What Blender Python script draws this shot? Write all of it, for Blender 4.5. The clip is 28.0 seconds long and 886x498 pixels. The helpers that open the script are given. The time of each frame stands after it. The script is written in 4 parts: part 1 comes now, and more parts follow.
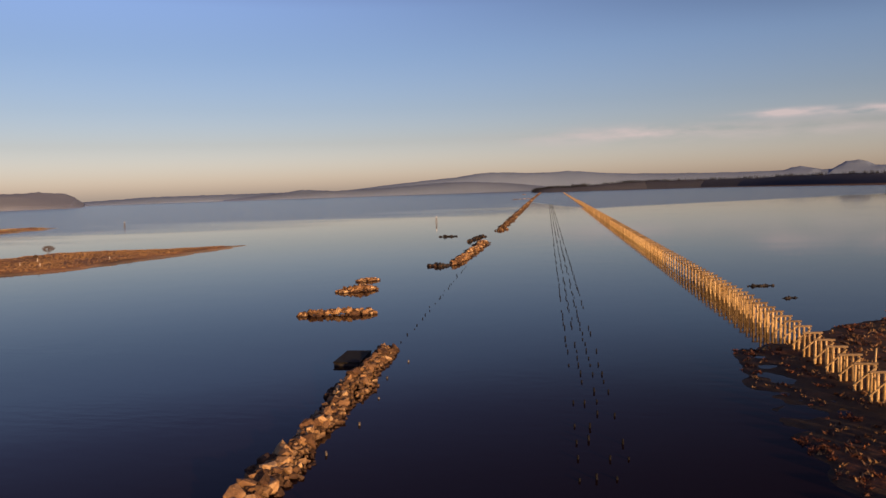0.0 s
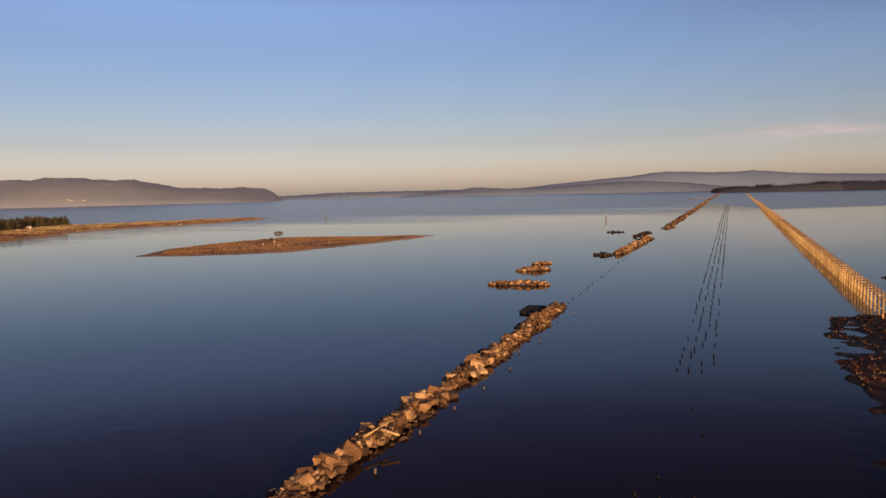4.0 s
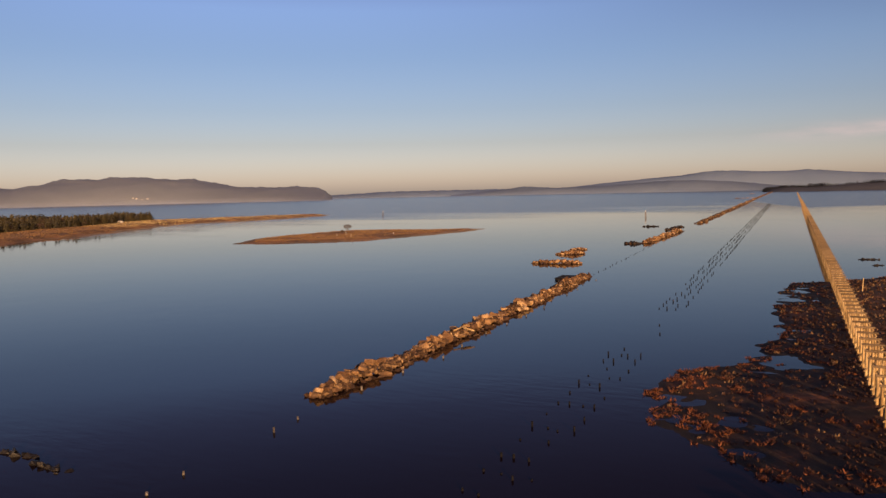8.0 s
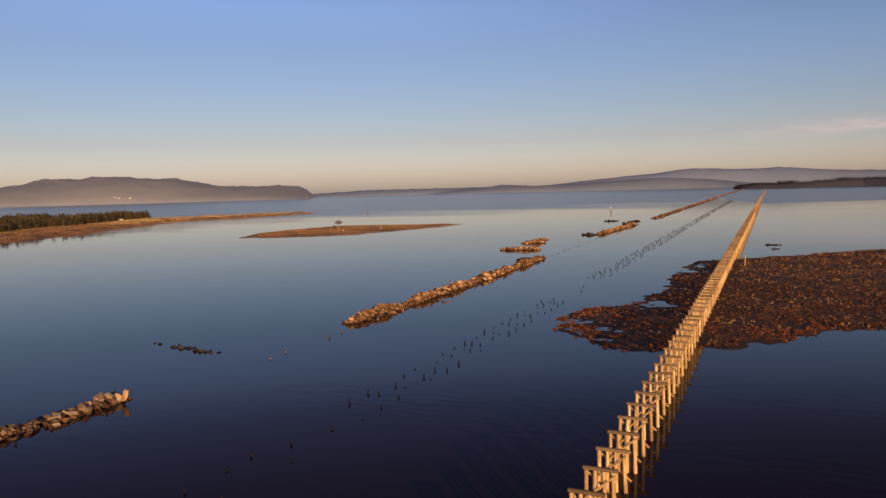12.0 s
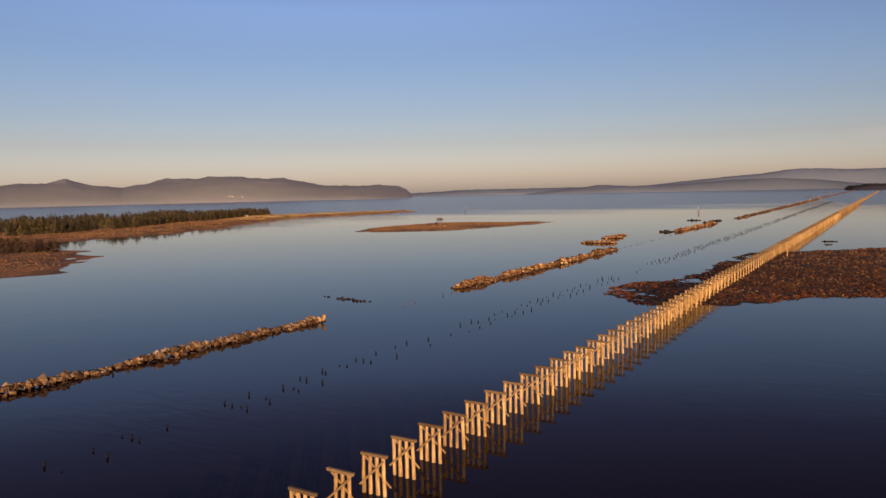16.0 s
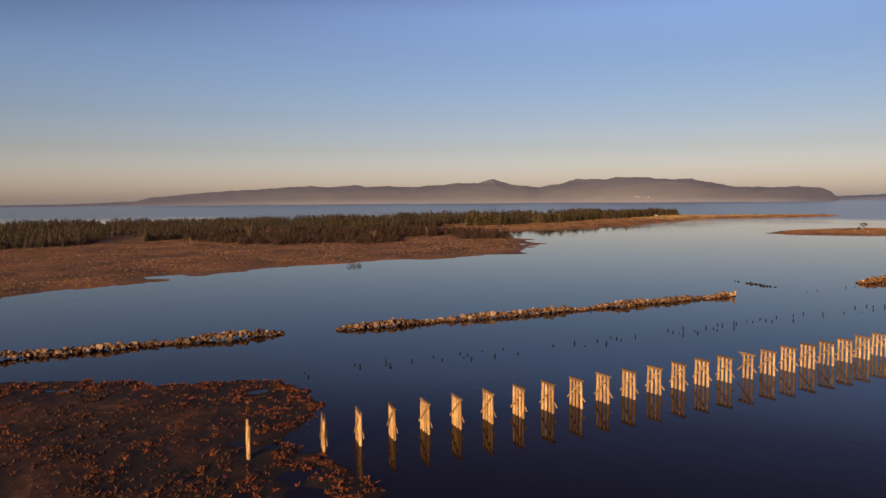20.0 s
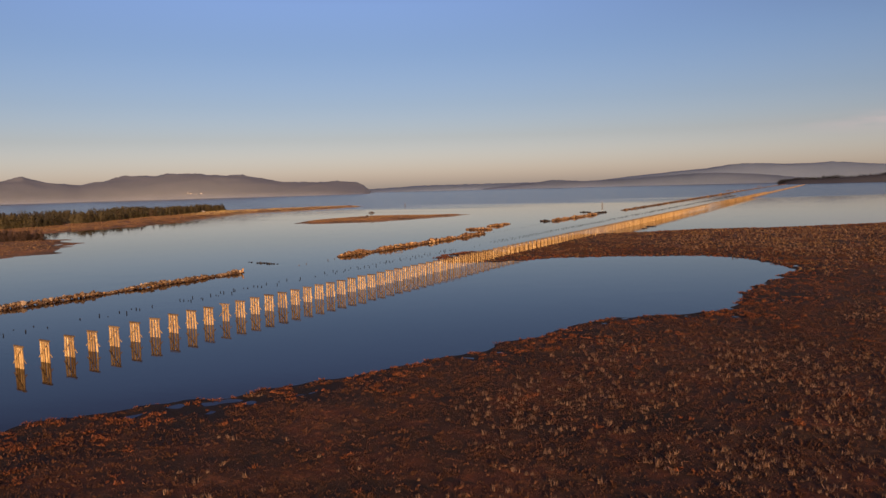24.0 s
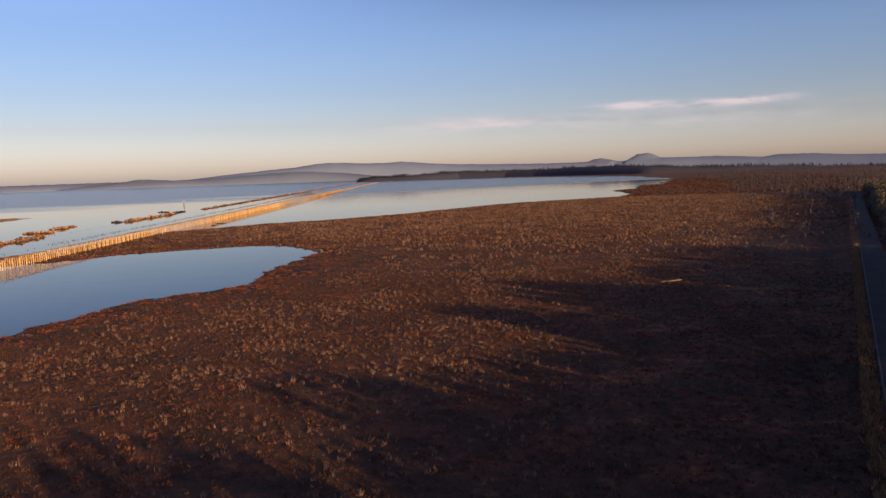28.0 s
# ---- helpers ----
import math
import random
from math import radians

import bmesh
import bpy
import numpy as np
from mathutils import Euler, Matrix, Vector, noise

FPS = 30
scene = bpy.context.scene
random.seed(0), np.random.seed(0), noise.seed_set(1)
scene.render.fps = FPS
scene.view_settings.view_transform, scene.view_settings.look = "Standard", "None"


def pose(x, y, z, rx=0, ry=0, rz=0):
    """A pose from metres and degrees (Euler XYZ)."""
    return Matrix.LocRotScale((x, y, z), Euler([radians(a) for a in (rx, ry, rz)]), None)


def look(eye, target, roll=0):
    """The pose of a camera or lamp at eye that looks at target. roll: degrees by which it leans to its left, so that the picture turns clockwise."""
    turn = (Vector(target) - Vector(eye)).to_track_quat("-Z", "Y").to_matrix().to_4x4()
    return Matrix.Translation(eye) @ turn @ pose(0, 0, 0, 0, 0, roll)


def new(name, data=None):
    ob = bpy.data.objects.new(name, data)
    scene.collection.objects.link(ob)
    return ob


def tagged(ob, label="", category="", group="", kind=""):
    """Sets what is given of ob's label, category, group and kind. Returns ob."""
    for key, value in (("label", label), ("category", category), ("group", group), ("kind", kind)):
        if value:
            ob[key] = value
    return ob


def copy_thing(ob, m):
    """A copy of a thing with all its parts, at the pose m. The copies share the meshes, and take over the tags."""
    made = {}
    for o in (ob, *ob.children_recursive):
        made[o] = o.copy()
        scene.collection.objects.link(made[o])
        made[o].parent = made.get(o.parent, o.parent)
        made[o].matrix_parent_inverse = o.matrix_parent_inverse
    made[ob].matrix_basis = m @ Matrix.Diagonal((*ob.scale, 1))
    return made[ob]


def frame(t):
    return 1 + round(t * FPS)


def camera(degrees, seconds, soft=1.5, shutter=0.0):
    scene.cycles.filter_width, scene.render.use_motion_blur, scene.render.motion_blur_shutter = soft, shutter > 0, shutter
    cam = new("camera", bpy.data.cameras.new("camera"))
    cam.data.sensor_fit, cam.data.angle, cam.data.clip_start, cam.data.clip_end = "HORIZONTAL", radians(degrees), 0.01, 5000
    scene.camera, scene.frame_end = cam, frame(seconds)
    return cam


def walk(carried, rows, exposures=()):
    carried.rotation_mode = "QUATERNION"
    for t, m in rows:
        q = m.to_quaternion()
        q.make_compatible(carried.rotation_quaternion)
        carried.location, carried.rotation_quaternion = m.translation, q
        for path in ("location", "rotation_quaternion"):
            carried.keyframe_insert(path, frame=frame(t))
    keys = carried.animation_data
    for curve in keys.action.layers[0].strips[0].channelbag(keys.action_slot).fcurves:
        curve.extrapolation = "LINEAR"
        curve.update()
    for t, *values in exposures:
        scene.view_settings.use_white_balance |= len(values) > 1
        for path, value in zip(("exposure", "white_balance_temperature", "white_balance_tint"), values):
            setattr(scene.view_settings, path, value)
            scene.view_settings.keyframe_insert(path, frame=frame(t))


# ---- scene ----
cam = camera(62.3, 28.0)
PATH = [
    (0, (-1.159, -7.55, 28.10), (-1.545, -5.595, 27.937), -1.9),
    (0.5, (-0.303, -13.167, 28.15), (-0.805, -11.238, 27.99), -1.8),
    (1, (0.612, -18.871, 28.2), (-0.061, -16.994, 28.043), -1.5),
    (1.5, (1.732, -24.704, 28.397), (0.926, -22.88, 28.244), -1.2),
    (2, (3.412, -30.624, 28.372), (2.575, -28.815, 28.218), -1.2),
    (2.5, (5.13, -36.53, 28.357), (4.291, -34.72, 28.203), -1.2),
    (3, (6.912, -42.319, 28.282), (6.08, -40.506, 28.128), -1.2),
    (3.5, (8.966, -48.266, 28.219), (8.14, -46.45, 28.064), -1.2),
    (5.5, (18.428, -73.479, 27.778), (17.603, -71.664, 27.621), -1.3),
    (6, (21.012, -79.894, 27.68), (20.188, -78.079, 27.524), -1.2),
    (6.5, (23.646, -86.232, 27.557), (22.822, -84.416, 27.401), -1.4),
    (7, (26.291, -92.609, 27.406), (25.448, -90.801, 27.251), -1.3),
    (7.5, (29.12, -99.178, 27.282), (28.216, -97.4, 27.128), -1.3),
    (8, (32.171, -105.465, 27.225), (31.230, -103.707, 27.07), -1.2),
    (8.5, (35.200, -111.684, 27.182), (34.258, -109.926, 27.027), -1.3),
    (9, (38.499, -117.985, 27.175), (37.604, -116.203, 27.019), -1.4),
    (9.5, (41.502, -124.157, 27.202), (40.665, -122.348, 27.042), -1.5),
    (10, (44.536, -130.5, 27.248), (43.695, -128.693, 27.087), -1.5),
    (10.5, (47.741, -136.954, 27.368), (46.880, -135.155, 27.208), -1.5),
    (11, (51.123, -143.44, 27.489), (50.245, -141.65, 27.328), -1.5),
    (11.5, (54.541, -149.766, 27.634), (53.65, -147.982, 27.473), -1.5),
    (12, (57.675, -156.149, 27.7), (56.781, -154.367, 27.539), -1.4),
    (12.5, (61.106, -162.75, 27.924), (60.191, -160.979, 27.763), -1.4),
    (13, (64.751, -169.434, 28.002), (63.716, -167.73, 27.845), -1.2),
    (13.5, (68.551, -175.697, 28.224), (67.445, -174.038, 28.068), -1.1),
    (15.5, (83.459, -200.394, 28.303), (82.342, -198.742, 28.146), -1.2),
    (16, (87.316, -206.406, 28.289), (86.197, -204.755, 28.133), -1.2),
    (16.5, (91.375, -212.468, 28.289), (90.254, -210.819, 28.132), -1.3),
    (17, (95.874, -218.752, 28.224), (94.673, -217.16, 28.07), -1.1),
    (17.5, (100.733, -225.049, 28.452), (99.415, -223.552, 28.3), -1.0),
    (18, (105.826, -231.145, 28.558), (104.376, -229.775, 28.408), -0.9),
    (18.5, (110.82, -236.881, 28.742), (109.262, -235.636, 28.594), -0.9),
    (19, (115.994, -242.029, 28.832), (114.339, -240.916, 28.687), -0.8),
    (19.5, (121.497, -247.145, 28.84), (119.762, -246.16, 28.697), -0.5),
    (20, (127.058, -251.463, 28.777), (125.253, -250.614, 28.637), -0.4),
    (20.5, (132.909, -255.24, 28.801), (131.07, -254.465, 28.663), -0.6),
    (22.5, (156.136, -267.24, 28.776), (154.537, -266.048, 28.628), -0.9),
    (23, (161.813, -269.527, 29.038), (160.403, -268.117, 28.885), -0.5),
    (23.5, (167.373, -271.919, 29.317), (166.153, -270.343, 29.148), -1.3),
    (24, (172.725, -274.928, 29.346), (171.691, -273.225, 29.175), -1.5),
    (24.5, (177.714, -277.928, 29.479), (176.867, -276.126, 29.299), -1.5),
    (25, (182.541, -281.19, 29.326), (181.878, -279.312, 29.143), -1.9),
    (25.5, (186.723, -284.656, 29.304), (186.241, -282.724, 29.115), -1.9),
    (26, (190.553, -288.196, 29.238), (190.266, -286.226, 29.041), -2.0),
    (26.5, (193.676, -292.009, 29.225), (193.595, -290.021, 29.022), -2.1),
    (27, (196.248, -296.239, 29.249), (196.275, -294.25, 29.043), -2.1),
    (27.5, (198.387, -300.776, 29.236), (198.409, -298.787, 29.031), -2.0),
    (28, (200.406, -305.383, 29.4), (200.385, -303.394, 29.194), -1.9),
]
walk(cam, [(t, look(eye, target, roll)) for t, eye, target, roll in PATH],
     [(0, 0.05, 6500, 10), (3, 0.0, 6500, 10), (8, 0.0, 6500, 10), (13, -0.03, 6500, 10), (17, -0.07, 6480, 10), (20, -0.06, 6420, 10), (24, -0.12, 6300, 10), (26, 0.03, 6080, 10), (28, 0.32, 6080, 10)])

# ---- light and sky ----
SUN_AZ = 138.0     # compass degrees from +y towards +x
SUN_EL = 8.5
scene.view_settings.exposure = 0.0
world = bpy.data.worlds.new("sky")
scene.world = world
world.use_nodes = True
wn, wl = world.node_tree.nodes, world.node_tree.links
sky = wn.new("ShaderNodeTexSky")
sky.sky_type = "NISHITA"
sky.sun_disc = False
sky.sun_elevation = radians(SUN_EL)
sky.sun_rotation = radians(SUN_AZ)
sky.altitude, sky.air_density, sky.dust_density, sky.ozone_density = 20, 1.0, 1.2, 2.5
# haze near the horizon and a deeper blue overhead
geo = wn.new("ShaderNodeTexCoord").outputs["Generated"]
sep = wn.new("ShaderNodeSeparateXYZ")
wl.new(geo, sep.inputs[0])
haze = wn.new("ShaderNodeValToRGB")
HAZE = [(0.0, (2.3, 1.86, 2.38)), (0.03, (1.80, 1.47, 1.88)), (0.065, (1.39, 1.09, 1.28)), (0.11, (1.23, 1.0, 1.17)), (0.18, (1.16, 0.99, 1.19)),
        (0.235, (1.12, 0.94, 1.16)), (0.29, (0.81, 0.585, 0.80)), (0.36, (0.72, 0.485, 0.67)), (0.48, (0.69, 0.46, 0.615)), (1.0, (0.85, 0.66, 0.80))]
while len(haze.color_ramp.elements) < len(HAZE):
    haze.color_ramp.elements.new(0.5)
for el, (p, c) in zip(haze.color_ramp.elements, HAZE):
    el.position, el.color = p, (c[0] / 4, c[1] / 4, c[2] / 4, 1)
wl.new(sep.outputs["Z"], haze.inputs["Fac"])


def wmath(op, a, b=0.0):
    n = wn.new("ShaderNodeMath")
    n.operation = op
    for sock, v in zip(n.inputs, (a, b)):
        if isinstance(v, (int, float)):
            sock.default_value = v
        else:
            wl.new(v, sock)
    return n.outputs[0]


def wmix(fac, a, b, mode):
    n = wn.new("ShaderNodeMix")
    n.data_type, n.blend_type = "RGBA", mode
    for sock, v in ((n.inputs[0], fac), (n.inputs[6], a), (n.inputs[7], b)):
        if isinstance(v, (int, float)):
            sock.default_value = v
        elif isinstance(v, tuple):
            sock.default_value = (*v, 1)
        else:
            wl.new(v, sock)
    return n.outputs[2]


# a few thin evening clouds low in the north
bearing = wmath("MULTIPLY", wmath("ARCTAN2", sep.outputs["X"], sep.outputs["Y"]), 57.2958)
wisp_map = wn.new("ShaderNodeMapping")
wisp_map.inputs["Scale"].default_value = (9, 9, 42)
wl.new(geo, wisp_map.inputs["Vector"])
wisp = wn.new("ShaderNodeTexNoise")
wisp.inputs["Scale"].default_value, wisp.inputs["Detail"].default_value = 1.6, 5
wl.new(wisp_map.outputs["Vector"], wisp.inputs["Vector"])
cloud = 0.0
for b0, bw, z0, zw, amount in ((14.2, 2.6, 0.0795, 0.0042, 1.1), (18.6, 1.9, 0.0765, 0.0048, 0.75), (22.2, 2.2, 0.0785, 0.0052, 1.3), (3.0, 6.0, 0.064, 0.008, 0.6), (14.0, 14.0, 0.060, 0.012, 0.22)):
    db = wmath("DIVIDE", wmath("SUBTRACT", bearing, b0), bw)
    dz = wmath("DIVIDE", wmath("SUBTRACT", sep.outputs["Z"], z0), zw)
    g = wmath("EXPONENT", wmath("MULTIPLY", wmath("ADD", wmath("MULTIPLY", db, db), wmath("MULTIPLY", dz, dz)), -1.0))
    cloud = wmath("ADD", cloud, wmath("MULTIPLY", g, amount))
thick = wmath("MULTIPLY", wmath("MAXIMUM", wmath("SUBTRACT", wisp.outputs["Fac"], 0.36), 0.0), 4.6)
cloud = wmath("MINIMUM", wmath("MULTIPLY", cloud, thick), 0.75)
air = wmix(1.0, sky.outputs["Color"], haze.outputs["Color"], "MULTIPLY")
# the upper sky is dimmest across the sun, brighter towards it and opposite it
away = wmath("ADD", wmath("MULTIPLY", sep.outputs["X"], -math.sin(radians(SUN_AZ))), wmath("MULTIPLY", sep.outputs["Y"], -math.cos(radians(SUN_AZ))))
upper = wn.new("ShaderNodeMapRange")
upper.interpolation_type = "SMOOTHSTEP"
for k, v in (("From Min", 0.17), ("From Max", 0.28), ("To Min", 0.0), ("To Max", 1.0)):
    upper.inputs[k].default_value = v
wl.new(sep.outputs["Z"], upper.inputs["Value"])
fall = wmath("MAXIMUM", wmath("MULTIPLY", wmath("SUBTRACT", away, 0.79), 1.7), -0.5)
fall = wmath("ADD", fall, wmath("MULTIPLY", wmath("MAXIMUM", wmath("SUBTRACT", 0.2, away), 0.0), 2.2))
fall = wmath("ADD", wmath("MULTIPLY", fall, upper.outputs["Result"]), 1.0)
tone = wn.new("ShaderNodeCombineColor")
for k in range(3):
    wl.new(fall, tone.inputs[k])
air = wmix(1.0, air, tone.outputs[0], "MULTIPLY")
air = wmix(cloud, air, (1.42, 1.12, 1.08), "MIX")
wl.new(air, wn["Background"].inputs["Color"])
wn["Background"].inputs["Strength"].default_value = 0.48
sun = new("sun", bpy.data.lights.new("sun", "SUN"))
sun.data.energy, sun.data.angle, sun.data.color = 7.2, radians(0.6), (1.0, 0.56, 0.22)
sa, se = radians(SUN_AZ), radians(SUN_EL)
to_sun = Vector((math.sin(sa) * math.cos(se), math.cos(sa) * math.cos(se), math.sin(se)))
sun.matrix_world = Matrix.Translation((0, 0, 300)) @ to_sun.to_track_quat("Z", "Y").to_matrix().to_4x4()


# ---- materials ----
def mat(name, rough=0.8, metal=0.0):
    m = bpy.data.materials.new(name)
    m.use_nodes = True
    b = m.node_tree.nodes["Principled BSDF"]
    b.inputs["Roughness"].default_value = rough
    b.inputs["Metallic"].default_value = metal
    b.inputs["Specular IOR Level"].default_value = 0.3
    return m, m.node_tree.nodes, m.node_tree.links, b


def nz(nodes, links, scale, detail=4, vec=None, rough=0.55):
    n = nodes.new("ShaderNodeTexNoise")
    n.inputs["Scale"].default_value, n.inputs["Detail"].default_value, n.inputs["Roughness"].default_value = scale, detail, rough
    if vec is not None:
        links.new(vec, n.inputs["Vector"])
    return n.outputs["Fac"]


def ramp(nodes, links, fac, stops):
    r = nodes.new("ShaderNodeValToRGB")
    while len(r.color_ramp.elements) < len(stops):
        r.color_ramp.elements.new(0.5)
    for e, (p, c) in zip(r.color_ramp.elements, stops):
        e.position, e.color = p, (*c, 1) if len(c) == 3 else c
    links.new(fac, r.inputs["Fac"])
    return r.outputs["Color"]


def mixc(nodes, links, fac, a, b, mode="MIX"):
    m = nodes.new("ShaderNodeMix")
    m.data_type, m.blend_type = "RGBA", mode
    for sock, v in ((m.inputs[0], fac), (m.inputs[6], a), (m.inputs[7], b)):
        if isinstance(v, (int, float)):
            sock.default_value = v
        elif isinstance(v, tuple):
            sock.default_value = (*v, 1)
        else:
            links.new(v, sock)
    return m.outputs[2]


def maths(nodes, links, op, a, b=0.0, c=0.0):
    m = nodes.new("ShaderNodeMath")
    m.operation = op
    for sock, v in zip(m.inputs, (a, b, c)):
        if isinstance(v, (int, float)):
            sock.default_value = v
        else:
            links.new(v, sock)
    return m.outputs[0]


def bump(nodes, links, b, height, strength, dist):
    n = nodes.new("ShaderNodeBump")
    n.inputs["Distance"].default_value = dist
    if isinstance(strength, (int, float)):
        n.inputs["Strength"].default_value = strength
    else:
        links.new(strength, n.inputs["Strength"])
    links.new(height, n.inputs["Height"])
    links.new(n.outputs["Normal"], b.inputs["Normal"])


def spread(name, stops, scale=2.0, rough=0.85, island=False, bumped=0.4, bscale=12.0, fine=8.0, bdist=0.05, tide=False, grain=False):
    """A natural surface: colour by object or island and by noise at two scales, with relief."""
    m, n, l, b = mat(name, rough)
    geo = n.new("ShaderNodeNewGeometry")
    if island:
        rnd = geo.outputs["Random Per Island"]
    else:
        rnd = n.new("ShaderNodeObjectInfo").outputs["Random"]
    pos = geo.outputs["Position"]
    big = nz(n, l, scale, 4, pos)
    f = maths(n, l, "ADD", maths(n, l, "MULTIPLY", rnd, 0.5), maths(n, l, "MULTIPLY", big, 0.5))
    col = ramp(n, l, f, stops)
    small = nz(n, l, fine, 5, pos, 0.7)
    col = mixc(n, l, 0.55, col, ramp(n, l, small, [(0.3, (0.45, 0.45, 0.45)), (0.7, (1.25, 1.25, 1.25))]), "MULTIPLY")
    if grain:
        # dark checks and weathered streaks down the timber
        mp = n.new("ShaderNodeMapping")
        mp.inputs["Scale"].default_value = (6, 6, 0.6)
        l.new(pos, mp.inputs["Vector"])
        col = mixc(n, l, 0.55, col, ramp(n, l, nz(n, l, 1.0, 4, mp.outputs["Vector"], 0.7), [(0.42, (0.10, 0.07, 0.05)), (0.52, (0.8, 0.76, 0.72)), (0.64, (1.25, 1.25, 1.25))]), "MULTIPLY")
    if tide:
        # weed and wet stain below the tide line
        sep = n.new("ShaderNodeSeparateXYZ")
        l.new(pos, sep.inputs[0])
        wet = n.new("ShaderNodeMapRange")
        for k, v in (("From Min", 0.30), ("From Max", 0.62), ("To Min", 0.85), ("To Max", 0.0)):
            wet.inputs[k].default_value = v
        l.new(maths(n, l, "ADD", sep.outputs["Z"], maths(n, l, "MULTIPLY", big, 0.35)), wet.inputs["Value"])
        col = mixc(n, l, wet.outputs["Result"], col, (0.035, 0.018, 0.011))
    l.new(col, b.inputs["Base Color"])
    bump(n, l, b, nz(n, l, bscale, 6, pos, 0.65), bumped, bdist)
    return m


M_rock = spread("rock", [(0.18, (0.026, 0.015, 0.010)), (0.38, (0.11, 0.058, 0.028)), (0.60, (0.28, 0.165, 0.078)), (0.80, (0.56, 0.40, 0.22))], 0.9, 0.85, bumped=1.0, bscale=3.5, bdist=0.16, fine=4.0, tide=True)
M_greyrock = spread("grey_rock", [(0.15, (0.03, 0.021, 0.016)), (0.38, (0.10, 0.070, 0.048)), (0.64, (0.22, 0.160, 0.110)), (0.86, (0.44, 0.36, 0.27))], 0.9, 0.85, bumped=1.0, bscale=3.5, bdist=0.16, fine=4.0, tide=True)
M_rubble = spread("rubble", [(0.15, (0.022, 0.013, 0.009)), (0.5, (0.10, 0.056, 0.028)), (0.85, (0.34, 0.22, 0.115))], 0.9, 0.9, island=True, bumped=1.0, bscale=4.0, bdist=0.14, fine=4.0, tide=True)
M_wetrock = spread("wet_rock", [(0.2, (0.008, 0.007, 0.007)), (0.8, (0.022, 0.019, 0.017))], 1.5, 0.6, bumped=0.6, bscale=5.0)
M_pile = spread("weathered_pile", [(0.15, (0.31, 0.205, 0.090)), (0.5, (0.51, 0.365, 0.175)), (0.85, (0.70, 0.54, 0.29))], 0.8, 0.85, bumped=0.6, bscale=14.0, fine=6.0, grain=True)
M_cap = spread("weathered_cap", [(0.15, (0.08, 0.057, 0.035)), (0.5, (0.145, 0.104, 0.064)), (0.85, (0.235, 0.175, 0.11))], 1.2, 0.9, bumped=0.5, bscale=14.0)
M_brace = spread("brace_plank", [(0.15, (0.19, 0.132, 0.070)), (0.85, (0.40, 0.295, 0.16))], 1.2, 0.9, bumped=0.4, bscale=14.0)
M_stub = spread("dark_pile", [(0.15, (0.003, 0.003, 0.004)), (0.7, (0.006, 0.006, 0.007)), (0.9, (0.014, 0.013, 0.014))], 1.5, 0.95, bumped=0.5)
M_stubfar = spread("dark_pile_far", [(0.15, (0.004, 0.004, 0.005)), (0.9, (0.014, 0.013, 0.013))], 1.5, 0.95, island=True)
M_bentfar = spread("far_bent_wood", [(0.15, (0.10, 0.068, 0.034)), (0.85, (0.40, 0.285, 0.15))], 0.5, 0.85, island=True)
M_palestub = spread("pale_pile", [(0.15, (0.04, 0.035, 0.03)), (0.6, (0.13, 0.115, 0.10)), (0.9, (0.28, 0.25, 0.22))], 1.5, 0.9, bumped=0.5)
M_white = spread("white_paint", [(0.2, (0.72, 0.70, 0.66)), (0.8, (0.82, 0.80, 0.77))], 2.0, 0.6, bumped=0.1)
M_roof = spread("roof", [(0.2, (0.16, 0.14, 0.13)), (0.8, (0.26, 0.23, 0.21))], 2.0, 0.8)
M_steel = spread("grey_steel", [(0.2, (0.10, 0.10, 0.10)), (0.8, (0.2, 0.2, 0.2))], 3.0, 0.5)
M_trunk = spread("bark", [(0.2, (0.06, 0.045, 0.03)), (0.8, (0.13, 0.10, 0.07))], 3.0, 0.9)
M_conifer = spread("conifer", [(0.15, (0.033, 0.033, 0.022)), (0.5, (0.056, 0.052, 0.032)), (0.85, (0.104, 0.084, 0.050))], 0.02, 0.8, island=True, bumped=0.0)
# paler copy of the conifer colour with low sunlight painted in
M_olive = spread("pine_sun_tint", [(0.15, (0.058, 0.054, 0.028)), (0.5, (0.088, 0.078, 0.040)), (0.85, (0.135, 0.112, 0.060))], 0.03, 0.8, island=True, bumped=0.0)
M_shrub = spread("bare_shrub", [(0.15, (0.042, 0.027, 0.020)), (0.85, (0.10, 0.064, 0.042))], 0.03, 0.9, island=True, bumped=0.0)
# brush with distance haze put into its colour as violet-grey
M_inland = spread("hazy_brush", [(0.15, (0.050, 0.046, 0.058)), (0.85, (0.088, 0.076, 0.084))], 0.02, 0.9, island=True, bumped=0.0)
M_line = spread("worn_line", [(0.2, (0.10, 0.10, 0.10)), (0.8, (0.34, 0.33, 0.31))], 0.35, 0.8, bumped=0.1)
M_leaf = spread("leaves", [(0.15, (0.050, 0.050, 0.034)), (0.85, (0.105, 0.098, 0.064))], 0.4, 0.8, island=True, bumped=0.0)
M_reed = spread("reed", [(0.15, (0.066, 0.037, 0.028)), (0.5, (0.130, 0.080, 0.058)), (0.9, (0.27, 0.185, 0.135))], 0.08, 0.8, island=True, bumped=0.0)
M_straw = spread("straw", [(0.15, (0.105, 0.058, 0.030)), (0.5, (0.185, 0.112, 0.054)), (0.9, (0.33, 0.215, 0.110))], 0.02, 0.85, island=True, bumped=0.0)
M_dune = spread("dune_grass", [(0.15, (0.26, 0.195, 0.085)), (0.5, (0.38, 0.295, 0.14)), (0.9, (0.52, 0.42, 0.22))], 0.02, 0.85, island=True, bumped=0.0)
M_sedge = spread("sedge", [(0.15, (0.032, 0.015, 0.010)), (0.5, (0.062, 0.027, 0.016)), (0.9, (0.12, 0.055, 0.029))], 0.06, 0.85, island=True, bumped=0.0)


